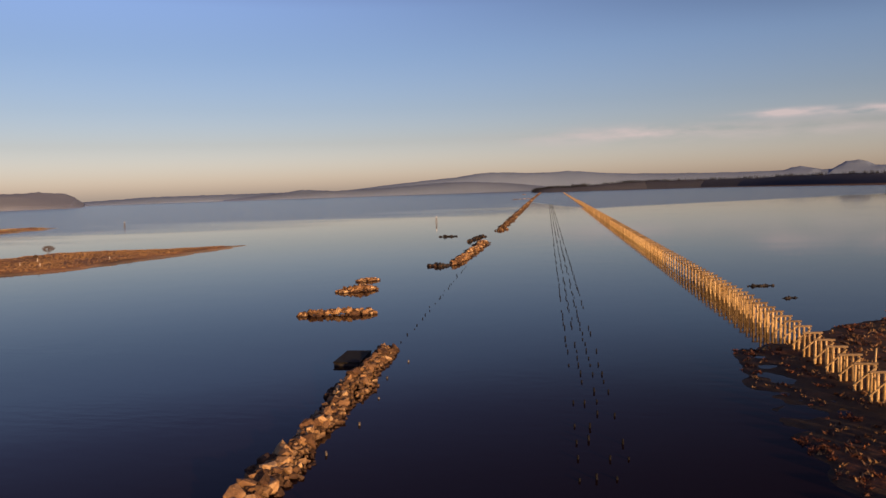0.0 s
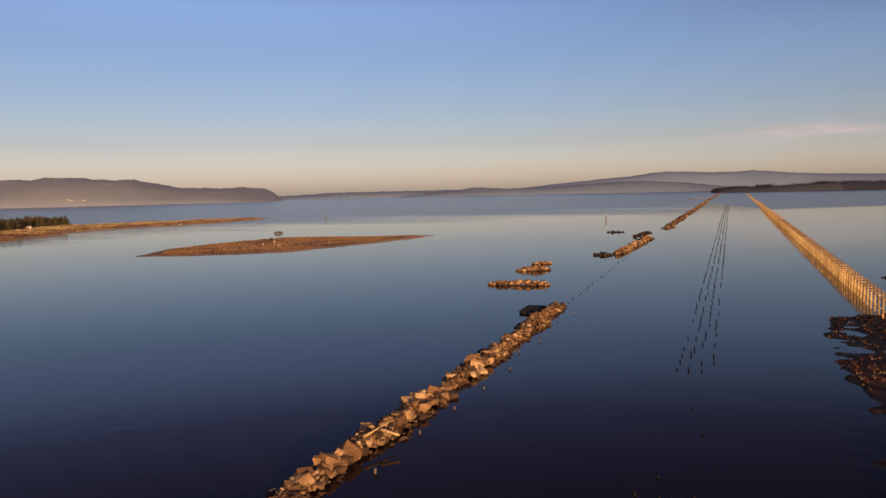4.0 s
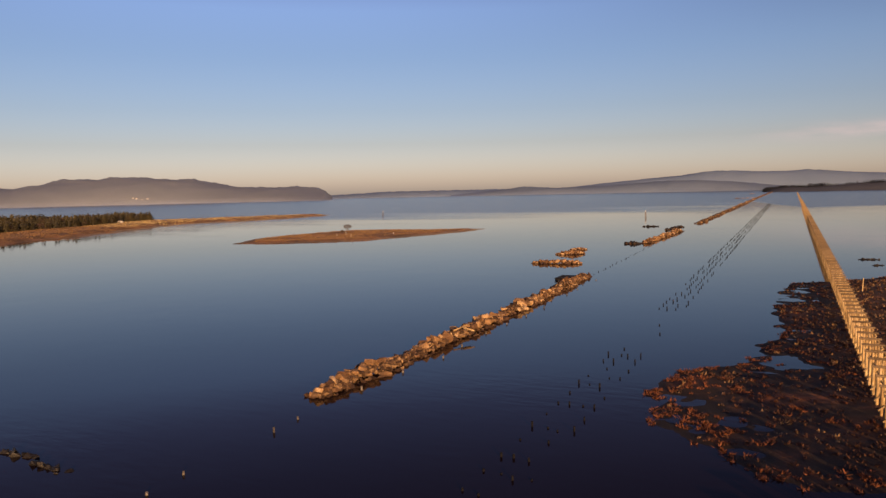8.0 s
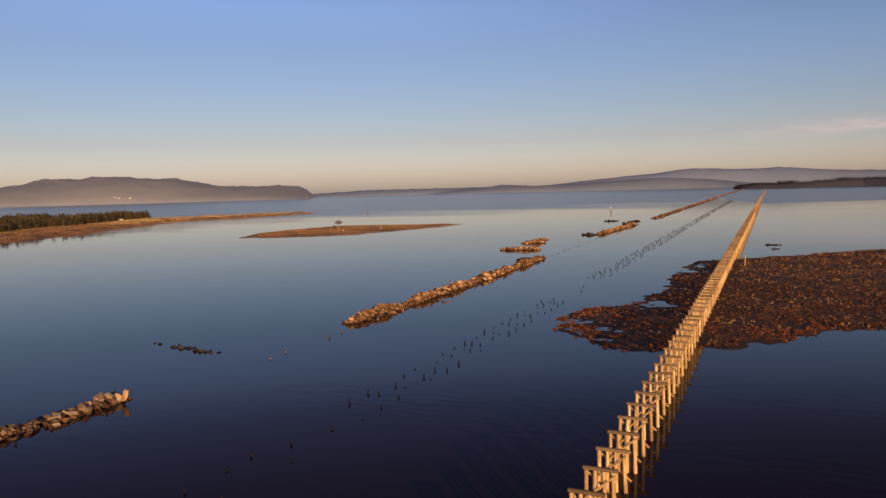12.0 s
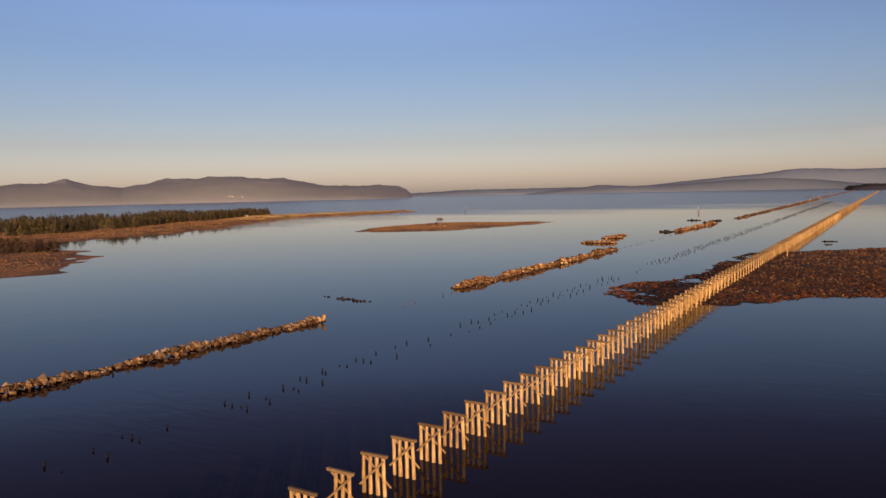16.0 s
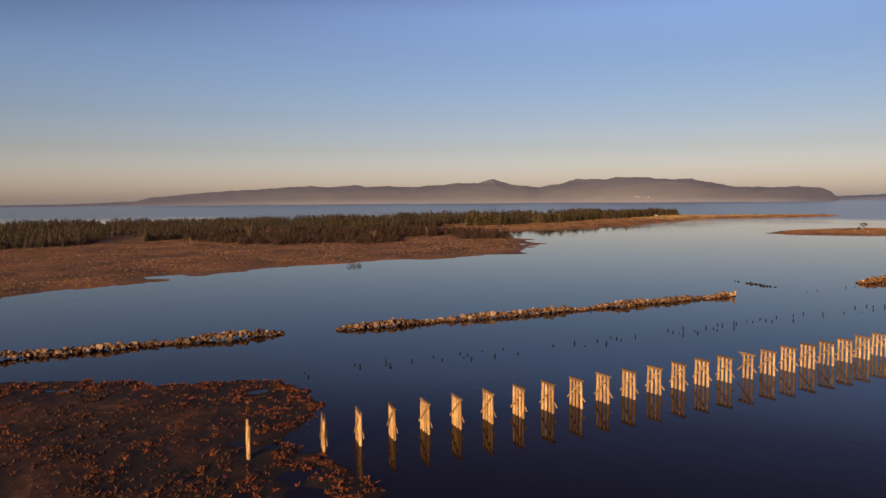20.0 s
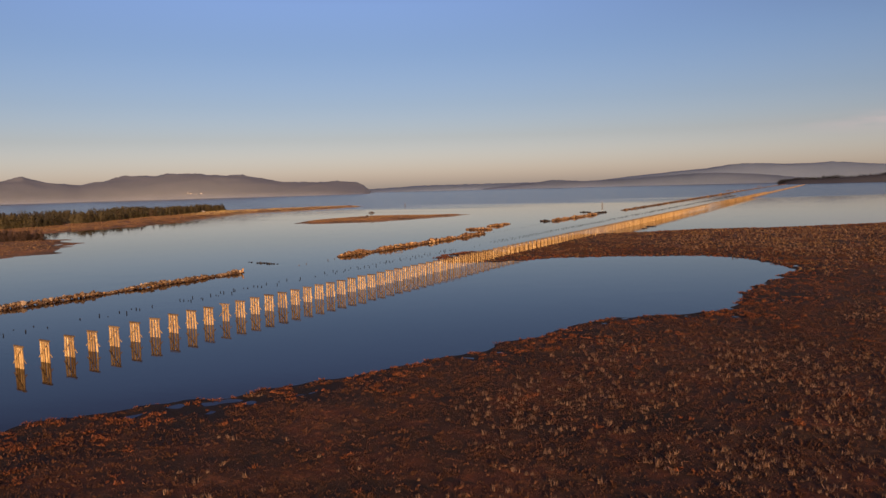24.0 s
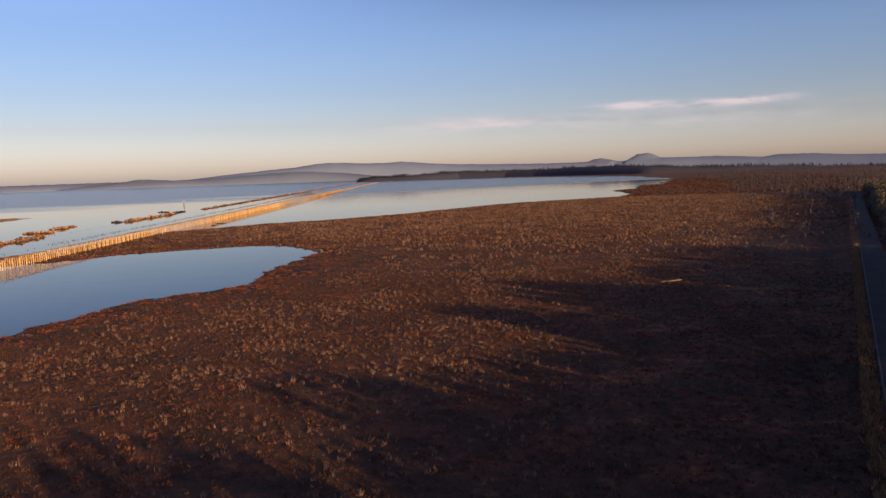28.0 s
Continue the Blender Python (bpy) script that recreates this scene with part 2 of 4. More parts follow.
def ground_material(name, wet, dry, pale, patch=0.05, sand=None, wetline=False):
    """Marsh soil: patches of red-brown sedge, dark mud and paler straw."""
    m, n, l, b = mat(name, 0.9)
    pos = n.new("ShaderNodeNewGeometry").outputs["Position"]
    big = nz(n, l, patch, 6, pos, 0.6)
    mid = nz(n, l, 0.45, 5, pos, 0.65)
    fine = nz(n, l, 3.5, 5, pos, 0.7)
    c = ramp(n, l, maths(n, l, "ADD", maths(n, l, "MULTIPLY", big, 0.45), maths(n, l, "MULTIPLY", mid, 0.55)), [(0.39, wet), (0.48, dry), (0.53, dry), (0.62, pale)])
    c = mixc(n, l, 0.6, c, ramp(n, l, fine, [(0.3, (0.35, 0.35, 0.35)), (0.7, (1.4, 1.35, 1.3))]), "MULTIPLY")
    if wetline:
        # soaked mud along the tide line, and broad drifts of sedge, dead leaf and bare mud
        sep = n.new("ShaderNodeSeparateXYZ")
        l.new(pos, sep.inputs[0])
        soak = n.new("ShaderNodeMapRange")
        for k, v in (("From Min", 0.10), ("From Max", 0.31), ("To Min", 0.92), ("To Max", 0.0)):
            soak.inputs[k].default_value = v
        l.new(maths(n, l, "ADD", sep.outputs["Z"], maths(n, l, "MULTIPLY", mid, 0.1)), soak.inputs["Value"])
        drift = nz(n, l, 0.11, 4, pos, 0.6)
        c = mixc(n, l, 0.8, c, ramp(n, l, drift, [(0.35, (0.50, 0.72, 0.62)), (0.5, (0.92, 1.02, 0.95)), (0.65, (1.85, 1.45, 1.2))]), "MULTIPLY")
        c = mixc(n, l, soak.outputs["Result"], c, (0.012, 0.0085, 0.008))
    if sand:
        sep = n.new("ShaderNodeSeparateXYZ")
        l.new(pos, sep.inputs[0])
        beach = n.new("ShaderNodeMapRange")
        for k, v in (("From Min", 0.42), ("From Max", 0.75), ("To Min", 0.85), ("To Max", 0.0)):
            beach.inputs[k].default_value = v
        drift = nz(n, l, 0.045, 4, pos, 0.6)
        c = mixc(n, l, 0.85, c, ramp(n, l, drift, [(0.36, (0.42, 0.52, 0.50)), (0.5, (0.95, 1.0, 0.95)), (0.64, (1.5, 1.45, 1.25))]), "MULTIPLY")
        shore = n.new("ShaderNodeMapRange")
        for k, v in (("From Min", 180.0), ("From Max", 430.0), ("To Min", 0.05), ("To Max", 1.0)):
            shore.inputs[k].default_value = v
        l.new(sep.outputs["Y"], shore.inputs["Value"])
        l.new(maths(n, l, "ADD", sep.outputs["Z"], maths(n, l, "MULTIPLY", mid, 0.25)), beach.inputs["Value"])
        c = mixc(n, l, maths(n, l, "MULTIPLY", beach.outputs["Result"], shore.outputs["Result"]), c, sand)
    l.new(c, b.inputs["Base Color"])
    h = maths(n, l, "ADD", fine, maths(n, l, "MULTIPLY", mid, 2.0))
    bump(n, l, b, h, 0.7, 0.2)
    return m


M_mat = spread("orange_mat", [(0.15, (0.058, 0.019, 0.010)), (0.5, (0.130, 0.044, 0.019)), (0.9, (0.28, 0.104, 0.042))], 0.1, 0.85, island=True, bumped=0.0)
M_marsh = ground_material("marsh_soil", (0.021, 0.014, 0.009), (0.066, 0.029, 0.0145), (0.17, 0.072, 0.029), wetline=True)
M_flat = ground_material("west_marsh", (0.085, 0.043, 0.023), (0.20, 0.098, 0.046), (0.35, 0.195, 0.09), 0.03, (0.46, 0.35, 0.20))
# wooded point: crown shade and distance haze are both put into the colour
M_hazeland = ground_material("hazed_land", (0.024, 0.030, 0.050), (0.033, 0.040, 0.062), (0.045, 0.052, 0.074), 0.004)
# trees of the point, blue haze painted into the colour
M_headwood = spread("hazed_headwood", [(0.15, (0.018, 0.024, 0.036)), (0.85, (0.040, 0.045, 0.060))], 0.01, 0.9, island=True, bumped=0.0)
# hills and ranges: blue-grey distance haze is mixed into the base colours
M_shorehill = ground_material("hazed_shore_hill", (0.092, 0.135, 0.215), (0.108, 0.152, 0.236), (0.126, 0.170, 0.256), 0.003)
M_hill = ground_material("hazed_hill", (0.160, 0.192, 0.240), (0.178, 0.210, 0.256), (0.202, 0.232, 0.274), 0.006)
M_range = ground_material("hazed_range", (0.112, 0.166, 0.268), (0.128, 0.184, 0.288), (0.144, 0.20, 0.308), 0.002)
M_road = ground_material("asphalt", (0.035, 0.035, 0.036), (0.05, 0.05, 0.05), (0.07, 0.07, 0.068), 0.2)



# See-through blue tint that imitates haze, fading out with height.
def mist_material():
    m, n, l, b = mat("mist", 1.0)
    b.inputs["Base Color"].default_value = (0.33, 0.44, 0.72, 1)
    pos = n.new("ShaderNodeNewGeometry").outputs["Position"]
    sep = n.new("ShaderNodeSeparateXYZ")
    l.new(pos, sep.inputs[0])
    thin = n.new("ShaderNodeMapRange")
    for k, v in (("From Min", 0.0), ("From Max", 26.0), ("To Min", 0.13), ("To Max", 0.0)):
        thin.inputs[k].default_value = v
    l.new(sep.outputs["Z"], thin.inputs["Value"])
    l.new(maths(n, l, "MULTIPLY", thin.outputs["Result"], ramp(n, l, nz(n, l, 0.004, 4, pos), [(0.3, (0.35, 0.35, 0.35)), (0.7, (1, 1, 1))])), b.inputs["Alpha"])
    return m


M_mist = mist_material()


def water_material():
    m, n, l, b = mat("water", 0.04)
    b.inputs["IOR"].default_value = 1.333
    b.inputs["Specular IOR Level"].default_value = 0.125
    b.inputs["Specular Tint"].default_value = (1.0, 0.88, 1.0, 1)
    pos = n.new("ShaderNodeNewGeometry").outputs["Position"]
    sep = n.new("ShaderNodeSeparateXYZ")
    l.new(pos, sep.inputs[0])
    mp = n.new("ShaderNodeMapping")
    mp.inputs["Scale"].default_value = (0.0012, 0.0045, 1)
    l.new(pos, mp.inputs["Vector"])
    patch = nz(n, l, 1.0, 5, mp.outputs["Vector"], 0.6)
    X, Y = sep.outputs["X"], sep.outputs["Y"]

    def band(value, lo, hi, to0, to1):
        r = n.new("ShaderNodeMapRange")
        r.interpolation_type = "SMOOTHSTEP"
        for k, v in (("From Min", lo), ("From Max", hi), ("To Min", to0), ("To Max", to1)):
            r.inputs[k].default_value = v
        l.new(value, r.inputs["Value"])
        return r.outputs["Result"]

    # open estuary: wind reaches it in patches
    f = maths(n, l, "SUBTRACT", Y, maths(n, l, "MULTIPLY", X, 1.3))
    f = maths(n, l, "ADD", f, maths(n, l, "MULTIPLY", maths(n, l, "SUBTRACT", patch, 0.5), 1500.0))
    estuary = band(f, 750.0, 1350.0, 0.02, 1.0)
    # bay in the lee of the breakwater: calm up to a sharp wind line
    edge = maths(n, l, "ADD", maths(n, l, "MULTIPLY", maths(n, l, "MAXIMUM", X, 0.0), 0.75), maths(n, l, "MULTIPLY", maths(n, l, "MINIMUM", X, 0.0), -4.2))
    wind = maths(n, l, "ADD", maths(n, l, "SUBTRACT", Y, edge), maths(n, l, "MULTIPLY", maths(n, l, "SUBTRACT", patch, 0.5), 90.0))
    bay = band(wind, 840.0, 890.0, 0.02, 1.0)
    lee = band(maths(n, l, "ADD", X, maths(n, l, "MULTIPLY", Y, 0.053)), -36.0, -26.0, 0.0, 1.0)
    r = maths(n, l, "ADD", estuary, maths(n, l, "MULTIPLY", lee, maths(n, l, "SUBTRACT", bay, estuary)))
    deep = nz(n, l, 0.02, 3, pos)
    depths = ramp(n, l, deep, [(0.3, (0.0075, 0.0035, 0.005)), (0.7, (0.010, 0.005, 0.006))])
    l.new(mixc(n, l, r, depths, (0.042, 0.026, 0.042)), b.inputs["Base Color"])
    l.new(maths(n, l, "MULTIPLY_ADD", r, 0.16, 0.035), b.inputs["Roughness"])
    mp2 = n.new("ShaderNodeMapping")
    mp2.inputs["Scale"].default_value = (0.25, 0.7, 1)
    l.new(pos, mp2.inputs["Vector"])
    wave = maths(n, l, "ADD", nz(n, l, 1.0, 3, mp2.outputs["Vector"]), maths(n, l, "MULTIPLY", nz(n, l, 0.06, 2, pos), 2.0))
    # faint cat's paws where a breath of wind touches the calm water
    mp3 = n.new("ShaderNodeMapping")
    mp3.inputs["Scale"].default_value = (0.006, 0.035, 1)
    mp3.inputs["Rotation"].default_value = (0, 0, 0.25)
    l.new(pos, mp3.inputs["Vector"])
    paw = n.new("ShaderNodeMapRange")
    for k, v in (("From Min", 0.52), ("From Max", 0.72), ("To Min", 0.0), ("To Max", 0.09)):
        paw.inputs[k].default_value = v
    l.new(nz(n, l, 1.0, 5, mp3.outputs["Vector"], 0.65), paw.inputs["Value"])
    bump(n, l, b, wave, maths(n, l, "ADD", maths(n, l, "MULTIPLY_ADD", r, 0.9, 0.02), paw.outputs["Result"]), 0.25)
    return m


M_water = water_material()


# ---- helpers for meshes ----
rng = np.random.default_rng(7)


def mesh_from(name, verts, faces, material=None, smooth=False):
    """A mesh from arrays: faces all of one size."""
    verts, faces = np.asarray(verts, np.float32), np.asarray(faces, np.int32)
    me = bpy.data.meshes.new(name)
    k = faces.shape[1]
    me.vertices.add(len(verts))
    me.vertices.foreach_set("co", verts.ravel())
    me.loops.add(faces.size)
    me.loops.foreach_set("vertex_index", faces.ravel())
    me.polygons.add(len(faces))
    me.polygons.foreach_set("loop_start", np.arange(0, faces.size, k, dtype=np.int32))
    me.polygons.foreach_set("use_smooth", np.full(len(faces), smooth))
    me.update(calc_edges=True)
    me.validate()
    if material:
        me.materials.append(material)
    return me


def link(name, me, parent=None, m=None, label=""):
    ob = new(name, me)
    if parent:
        ob.parent = parent
    if m is not None:
        ob.matrix_basis = m
    if label:
        ob["label"] = label
    return ob


def bm_mesh(name, bm, material, smooth=False):
    me = bpy.data.meshes.new(name)
    bm.normal_update()
    bm.to_mesh(me)
    bm.free()
    me.materials.append(material)
    for p in me.polygons:
        p.use_smooth = smooth
    return me


def part(name, bm, material, parent, label="", smooth=False):
    return link(name, bm_mesh(name, bm, material, smooth), parent, None, label)


def empty(name, m, label, category, group="", kind=""):
    e = new(name)
    e.empty_display_size = 0.3
    e.matrix_basis = m
    return tagged(e, label, category, group, kind)


def box(bm, sx, sy, sz, m=None, bevel=0.0):
    r = bmesh.ops.create_cube(bm, size=1.0)
    bmesh.ops.scale(bm, vec=(sx, sy, sz), verts=r["verts"])
    if bevel:
        es = list({e for v in r["verts"] for e in v.link_edges})
        bv = bmesh.ops.bevel(bm, geom=es, offset=bevel, segments=1, affect="EDGES")
        vs = list({v for f in bv["faces"] for v in f.verts} | {v for v in r["verts"] if v.is_valid})
    else:
        vs = r["verts"]
    if m is not None:
        bmesh.ops.transform(bm, matrix=m, verts=vs)
    return vs


def log(bm, a, b, r0, r1, sides=8, wob=0.0, seed=0):
    """A tapered, slightly crooked log from a to b."""
    a, b = Vector(a), Vector(b)
    d = (b - a).normalized()
    q = d.to_track_quat("Z", "Y")
    rr = random.Random(seed)
    rings = []
    for i in range(4):
        t = i / 3
        c = a.lerp(b, t) + Vector((rr.uniform(-wob, wob), rr.uniform(-wob, wob), 0)) * (0 < i < 3)
        ra = (r0 + (r1 - r0) * t) * rr.uniform(0.94, 1.06)
        rings.append([bm.verts.new(c + q @ Vector((ra * math.cos(6.2832 * k / sides), ra * math.sin(6.2832 * k / sides), 0))) for k in range(sides)])
    for p, s in zip(rings, rings[1:]):
        for k in range(sides):
            bm.faces.new((p[k], p[(k + 1) % sides], s[(k + 1) % sides], s[k]))
    bm.faces.new(rings[-1])
    bm.faces.new(rings[0][::-1])


def vnoise(x, y, seed=0):
    """Smooth value noise on arrays, -1 to 1."""
    x, y = np.asarray(x, float), np.asarray(y, float)
    xi, yi = np.floor(x).astype(np.int64), np.floor(y).astype(np.int64)
    fx, fy = x - xi, y - yi
    fx, fy = fx * fx * (3 - 2 * fx), fy * fy * (3 - 2 * fy)

    def h(a, b):
        n = (a * 374761393 + b * 668265263 + seed * 982451653) & 0x7FFFFFFF
        n = ((n ^ (n >> 13)) * 1274126177) & 0x7FFFFFFF
        return ((n ^ (n >> 16)) & 0xFFFF) / 32767.5 - 1.0

    return (h(xi, yi) * (1 - fx) + h(xi + 1, yi) * fx) * (1 - fy) + (h(xi, yi + 1) * (1 - fx) + h(xi + 1, yi + 1) * fx) * fy


def inside_depth(x, y, poly):
    """Signed distance to a polygon's edge: positive inside."""
    p = np.array(poly, float)
    d = np.full(x.shape, 1e18)
    ins = np.zeros(x.shape, bool)
    for a, b in zip(p, np.roll(p, -1, 0)):
        e = b - a
        t = np.clip(((x - a[0]) * e[0] + (y - a[1]) * e[1]) / max(e @ e, 1e-9), 0, 1)
        d = np.minimum(d, (x - a[0] - t * e[0]) ** 2 + (y - a[1] - t * e[1]) ** 2)
        cross = (a[1] > y) != (b[1] > y)
        with np.errstate(divide="ignore", invalid="ignore"):
            xc = a[0] + (y - a[1]) * e[0] / (e[1] if e[1] else 1e-9)
        ins ^= cross & (x < xc)
    return np.where(ins, 1, -1) * np.sqrt(d)


def grid_mesh(name, xs, ys, height, material, keep=-0.5, smooth=True):
    X, Y = np.meshgrid(xs, ys, indexing="ij")
    Z = height(X, Y)
    nx, ny = X.shape
    idx = np.arange(nx * ny).reshape(nx, ny)
    q = np.stack([idx[:-1, :-1], idx[1:, :-1], idx[1:, 1:], idx[:-1, 1:]], -1).reshape(-1, 4)
    zf = Z.ravel()
    q = q[(zf[q] > keep).any(1)]
    used, inv = np.unique(q, return_inverse=True)
    V = np.stack([X.ravel(), Y.ravel(), zf], 1)[used]
    return mesh_from(name, V, inv.reshape(-1, 4), material, smooth)


def scatter(pieces, place):
    """Joins copies of small meshes: pieces are (verts, tris), place rows of (piece, x, y, z, sx, sy, sz, turn, tip)."""
    vs, fs, off = [], [], 0
    for k, x, y, z, sx, sy, sz, a, tip in place:
        v, f = pieces[int(k)]
        v = v * (sx, sy, sz)
        ct, st = math.cos(tip), math.sin(tip)
        v = np.stack([v[:, 0], v[:, 1] * ct - v[:, 2] * st, v[:, 1] * st + v[:, 2] * ct], 1)
        c, s = math.cos(a), math.sin(a)
        vs.append(np.stack([v[:, 0] * c - v[:, 1] * s + x, v[:, 0] * s + v[:, 1] * c + y, v[:, 2] + z], 1))
        fs.append(f + off)
        off += len(v)
    return np.concatenate(vs), np.concatenate(fs)


# ---- water, land and hills ----
tagged(link("water", mesh_from("water", [(-6500, -6500, 0), (6500, -6500, 0), (6500, 6500, 0), (-6500, 6500, 0)], [(0, 1, 2, 3)], M_water)),
       "calm dark blue tidal water mirroring the evening sky", "water", kind="structure")

EAST = [(-20, -1500), (-14, -330), (-9, -290), (-4, -267), (1, -254), (9, -240), (12, -227), (19, -225), (34, -228), (43, -236), (48, -230), (60, -229), (70, -235),
        (79, -233), (81, -222), (88, -210), (97, -195), (105, -180), (113, -161), (119, -140), (122, -122), (137, -112), (143, -104), (145, -88), (143, -66),
        (149, -22), (141, -1), (130, 12), (112, 20), (80, 7), (62, -2), (52, -18), (46, -25), (34, -32), (25, -30), (16, -21), (12, -9), (13, 5), (20, 14),
        (25, 37), (22, 66), (22, 113), (29, 122), (38, 130), (57, 151), (79, 174), (124, 201), (166, 240), (195, 283), (255, 367), (354, 422), (406, 572),
        (519, 831), (692, 1294), (745, 1700), (770, 2130), (650, 2560), (480, 3080), (200, 3190), (-150, 3140), (-215, 3120), (-225, 3200), (-100, 3400), (300, 4000), (400, 4650), (4200, 4650), (4200, -1500)]
WEST = [(-80, -1500), (-100, -320), (-119, -278), (-146, -250), (-161, -219), (-171, -206), (-178, -167), (-189, -104), (-191, -70), (-209, -45), (-237, -14),
        (-255, -8), (-300, 8), (-340, 12), (-405, 52), (-404, 100), (-415, 165), (-446, 222), (-510, 350), (-543, 410), (-530, 535), (-540, 650),
        (-572, 695), (-582, 668), (-640, 540), (-700, 440), (-760, 200), (-800, 0), (-840, -300), (-840, -1500)]
ISLE = [(-270, 206), (-250, 217), (-232, 226), (-208, 250), (-196, 300), (-190, 350), (-191, 380), (-205, 368), (-228, 357), (-262, 351), (-286, 340), (-294, 280), (-288, 235)]


def east_height(x, y):
    d = inside_depth(x, y, EAST) + 1.6 * vnoise(x / 7, y / 7, 1) + 1.0 * vnoise(x / 2.6, y / 2.6, 2)
    wet = np.clip(1.2 - d / 40, 0.5, 1.2)
    lumps = wet * (0.09 * vnoise(x / 3.6 + 0.6 * vnoise(x / 8, y / 8, 12), y / 3.0, 3) + 0.05 * vnoise(x / 1.6, y / 1.5, 4)) + 0.08 * vnoise(x / 14, y / 14, 5)
    z = np.where(d < 0, np.clip(0.08 * d, -0.8, 0) + 0.085, np.clip(0.011 * (d - 2) + 0.085, 0.085, 0.27)) + lumps * np.clip((d + 4) / 6, 0, 1)
    # the bar under the trestle lies half awash: wet pools inside a rim of clumps
    bar = np.clip((np.where(y > -60, 46, 88) - x) / 16, 0, 1) * np.clip((150 - y) / 40, 0, 1) * np.clip((d - 1.0) / 3.5, 0, 1)
    z = z - bar * (0.062 + 0.025 * vnoise(x / 4.5, y / 3.6, 13)) * np.clip((60 - y) / 40, 0.3, 1)
    bank = 1.1 * np.clip(1.6 - np.abs(road_off(x, y)) / 4.5, 0, 1)
    return z + bank


def road_off(x, y):
    """Metres from the dyke road's middle line, east positive."""
    return ((x - 244.0) * 0.881 - (y + 233.0) * 0.473)


def west_height(x, y):
    d = inside_depth(x, y, WEST) + 9 * vnoise(x / 24, y / 18, 6) + 4 * vnoise(x / 9, y / 7, 7)
    ridge_up = 1.7 * np.clip((d - 5) / 18, 0, 1) * np.clip((y - 90) / 160, 0, 1)
    # narrow tide channels through the marsh's edge
    run = 0.7 * np.exp(-((x + 176) / 9) ** 2 - ((y + 240) / 13) ** 2) * np.clip(vnoise(x / 2.2, y / 9, 14) * 2 + 0.6, 0, 1)
    return np.clip(0.05 * d, -0.8, 0.9) - run + ridge_up + 0.25 * vnoise(x / 8, y / 8, 8) * (d > 0)


def isle_height(x, y):
    d = inside_depth(x, y, ISLE) + 2.5 * vnoise(x / 9, y / 7, 9)
    return np.clip(0.10 * d, -0.6, 1.1) + 0.12 * vnoise(x / 4, y / 4, 10)


def far_height(x, y):
    d = inside_depth(x, y, EAST) + 25 * vnoise(x / 70, y / 70, 11)
    return np.clip(0.03 * d, -0.8, 0.6)


tagged(link("ground_marsh", grid_mesh("ground_marsh", np.concatenate([np.arange(-26, 330, 1.0), np.arange(330, 500.1, 2.0)]), np.concatenate([np.arange(-345, 200, 1.0), np.arange(200, 430.1, 2.0)]), east_height, M_marsh)),
       "red-brown tidal marsh of sedge hummocks and mud", "marsh", kind="structure")
far_x = np.concatenate([np.arange(-400, 500, 30), np.arange(500, 4200, 40)])
tagged(link("ground_north", grid_mesh("ground_north", far_x, np.concatenate([np.arange(429, 1000, 15), np.arange(1000, 4701, 50)]), far_height, M_marsh)),
       "red-brown marsh running on along the far shore", "marsh", kind="structure")
tagged(link("ground_inland", grid_mesh("ground_inland", np.arange(499, 4200, 40), np.arange(-1500, 460, 30), far_height, M_marsh)),
       "dark flat land inland of the dyke", "ground", kind="structure")
tagged(link("ground_south", grid_mesh("ground_south", np.arange(-30, 511, 20), np.arange(-1485, -344, 20), far_height, M_marsh)),
       "marsh behind the start of the dyke", "marsh", kind="structure")
tagged(link("ground_spit", grid_mesh("ground_spit", np.arange(-870, -60, 4.0), np.arange(-700, 730, 4.0), west_height, M_flat)),
       "low straw-coloured spit with a sandy beach", "spit", kind="structure")
tagged(link("ground_islet", grid_mesh("ground_islet", np.arange(-316, -170, 2.0), np.arange(190, 400, 2.0), isle_height, M_flat)),
       "low grassy island of red-brown turf", "island", kind="structure")


def crest_mesh(name, X, Y, H, U, material, label, seed, rough, tufts):
    """A long hill of crest heights H over a grid of places, U from the near foot (-1) to the far foot (1)."""
    H = H * (1 + rough * 3 * vnoise(X / 260, Y / 260, seed) * (1 - np.abs(U)) * np.abs(U) + rough * vnoise(X / 60, Y / 60, seed + 1))
    Z = H * np.clip(1 - U ** 2, 0, 1) ** 0.8 - 1.0 + tufts * vnoise(X / 13, Y / 13, seed + 2) * np.exp(-(U / 0.16) ** 2) * np.clip(H / 30, 0, 1)
    n, k = X.shape
    i = np.arange(n * k).reshape(n, k)
    q = np.stack([i[:-1, :-1], i[1:, :-1], i[1:, 1:], i[:-1, 1:]], -1).reshape(-1, 4)[:, ::-1]
    ob = link(name, mesh_from(name, np.stack([X.ravel(), Y.ravel(), Z.ravel()], 1), q, material, True))
    return tagged(ob, label, "hills", kind="structure")


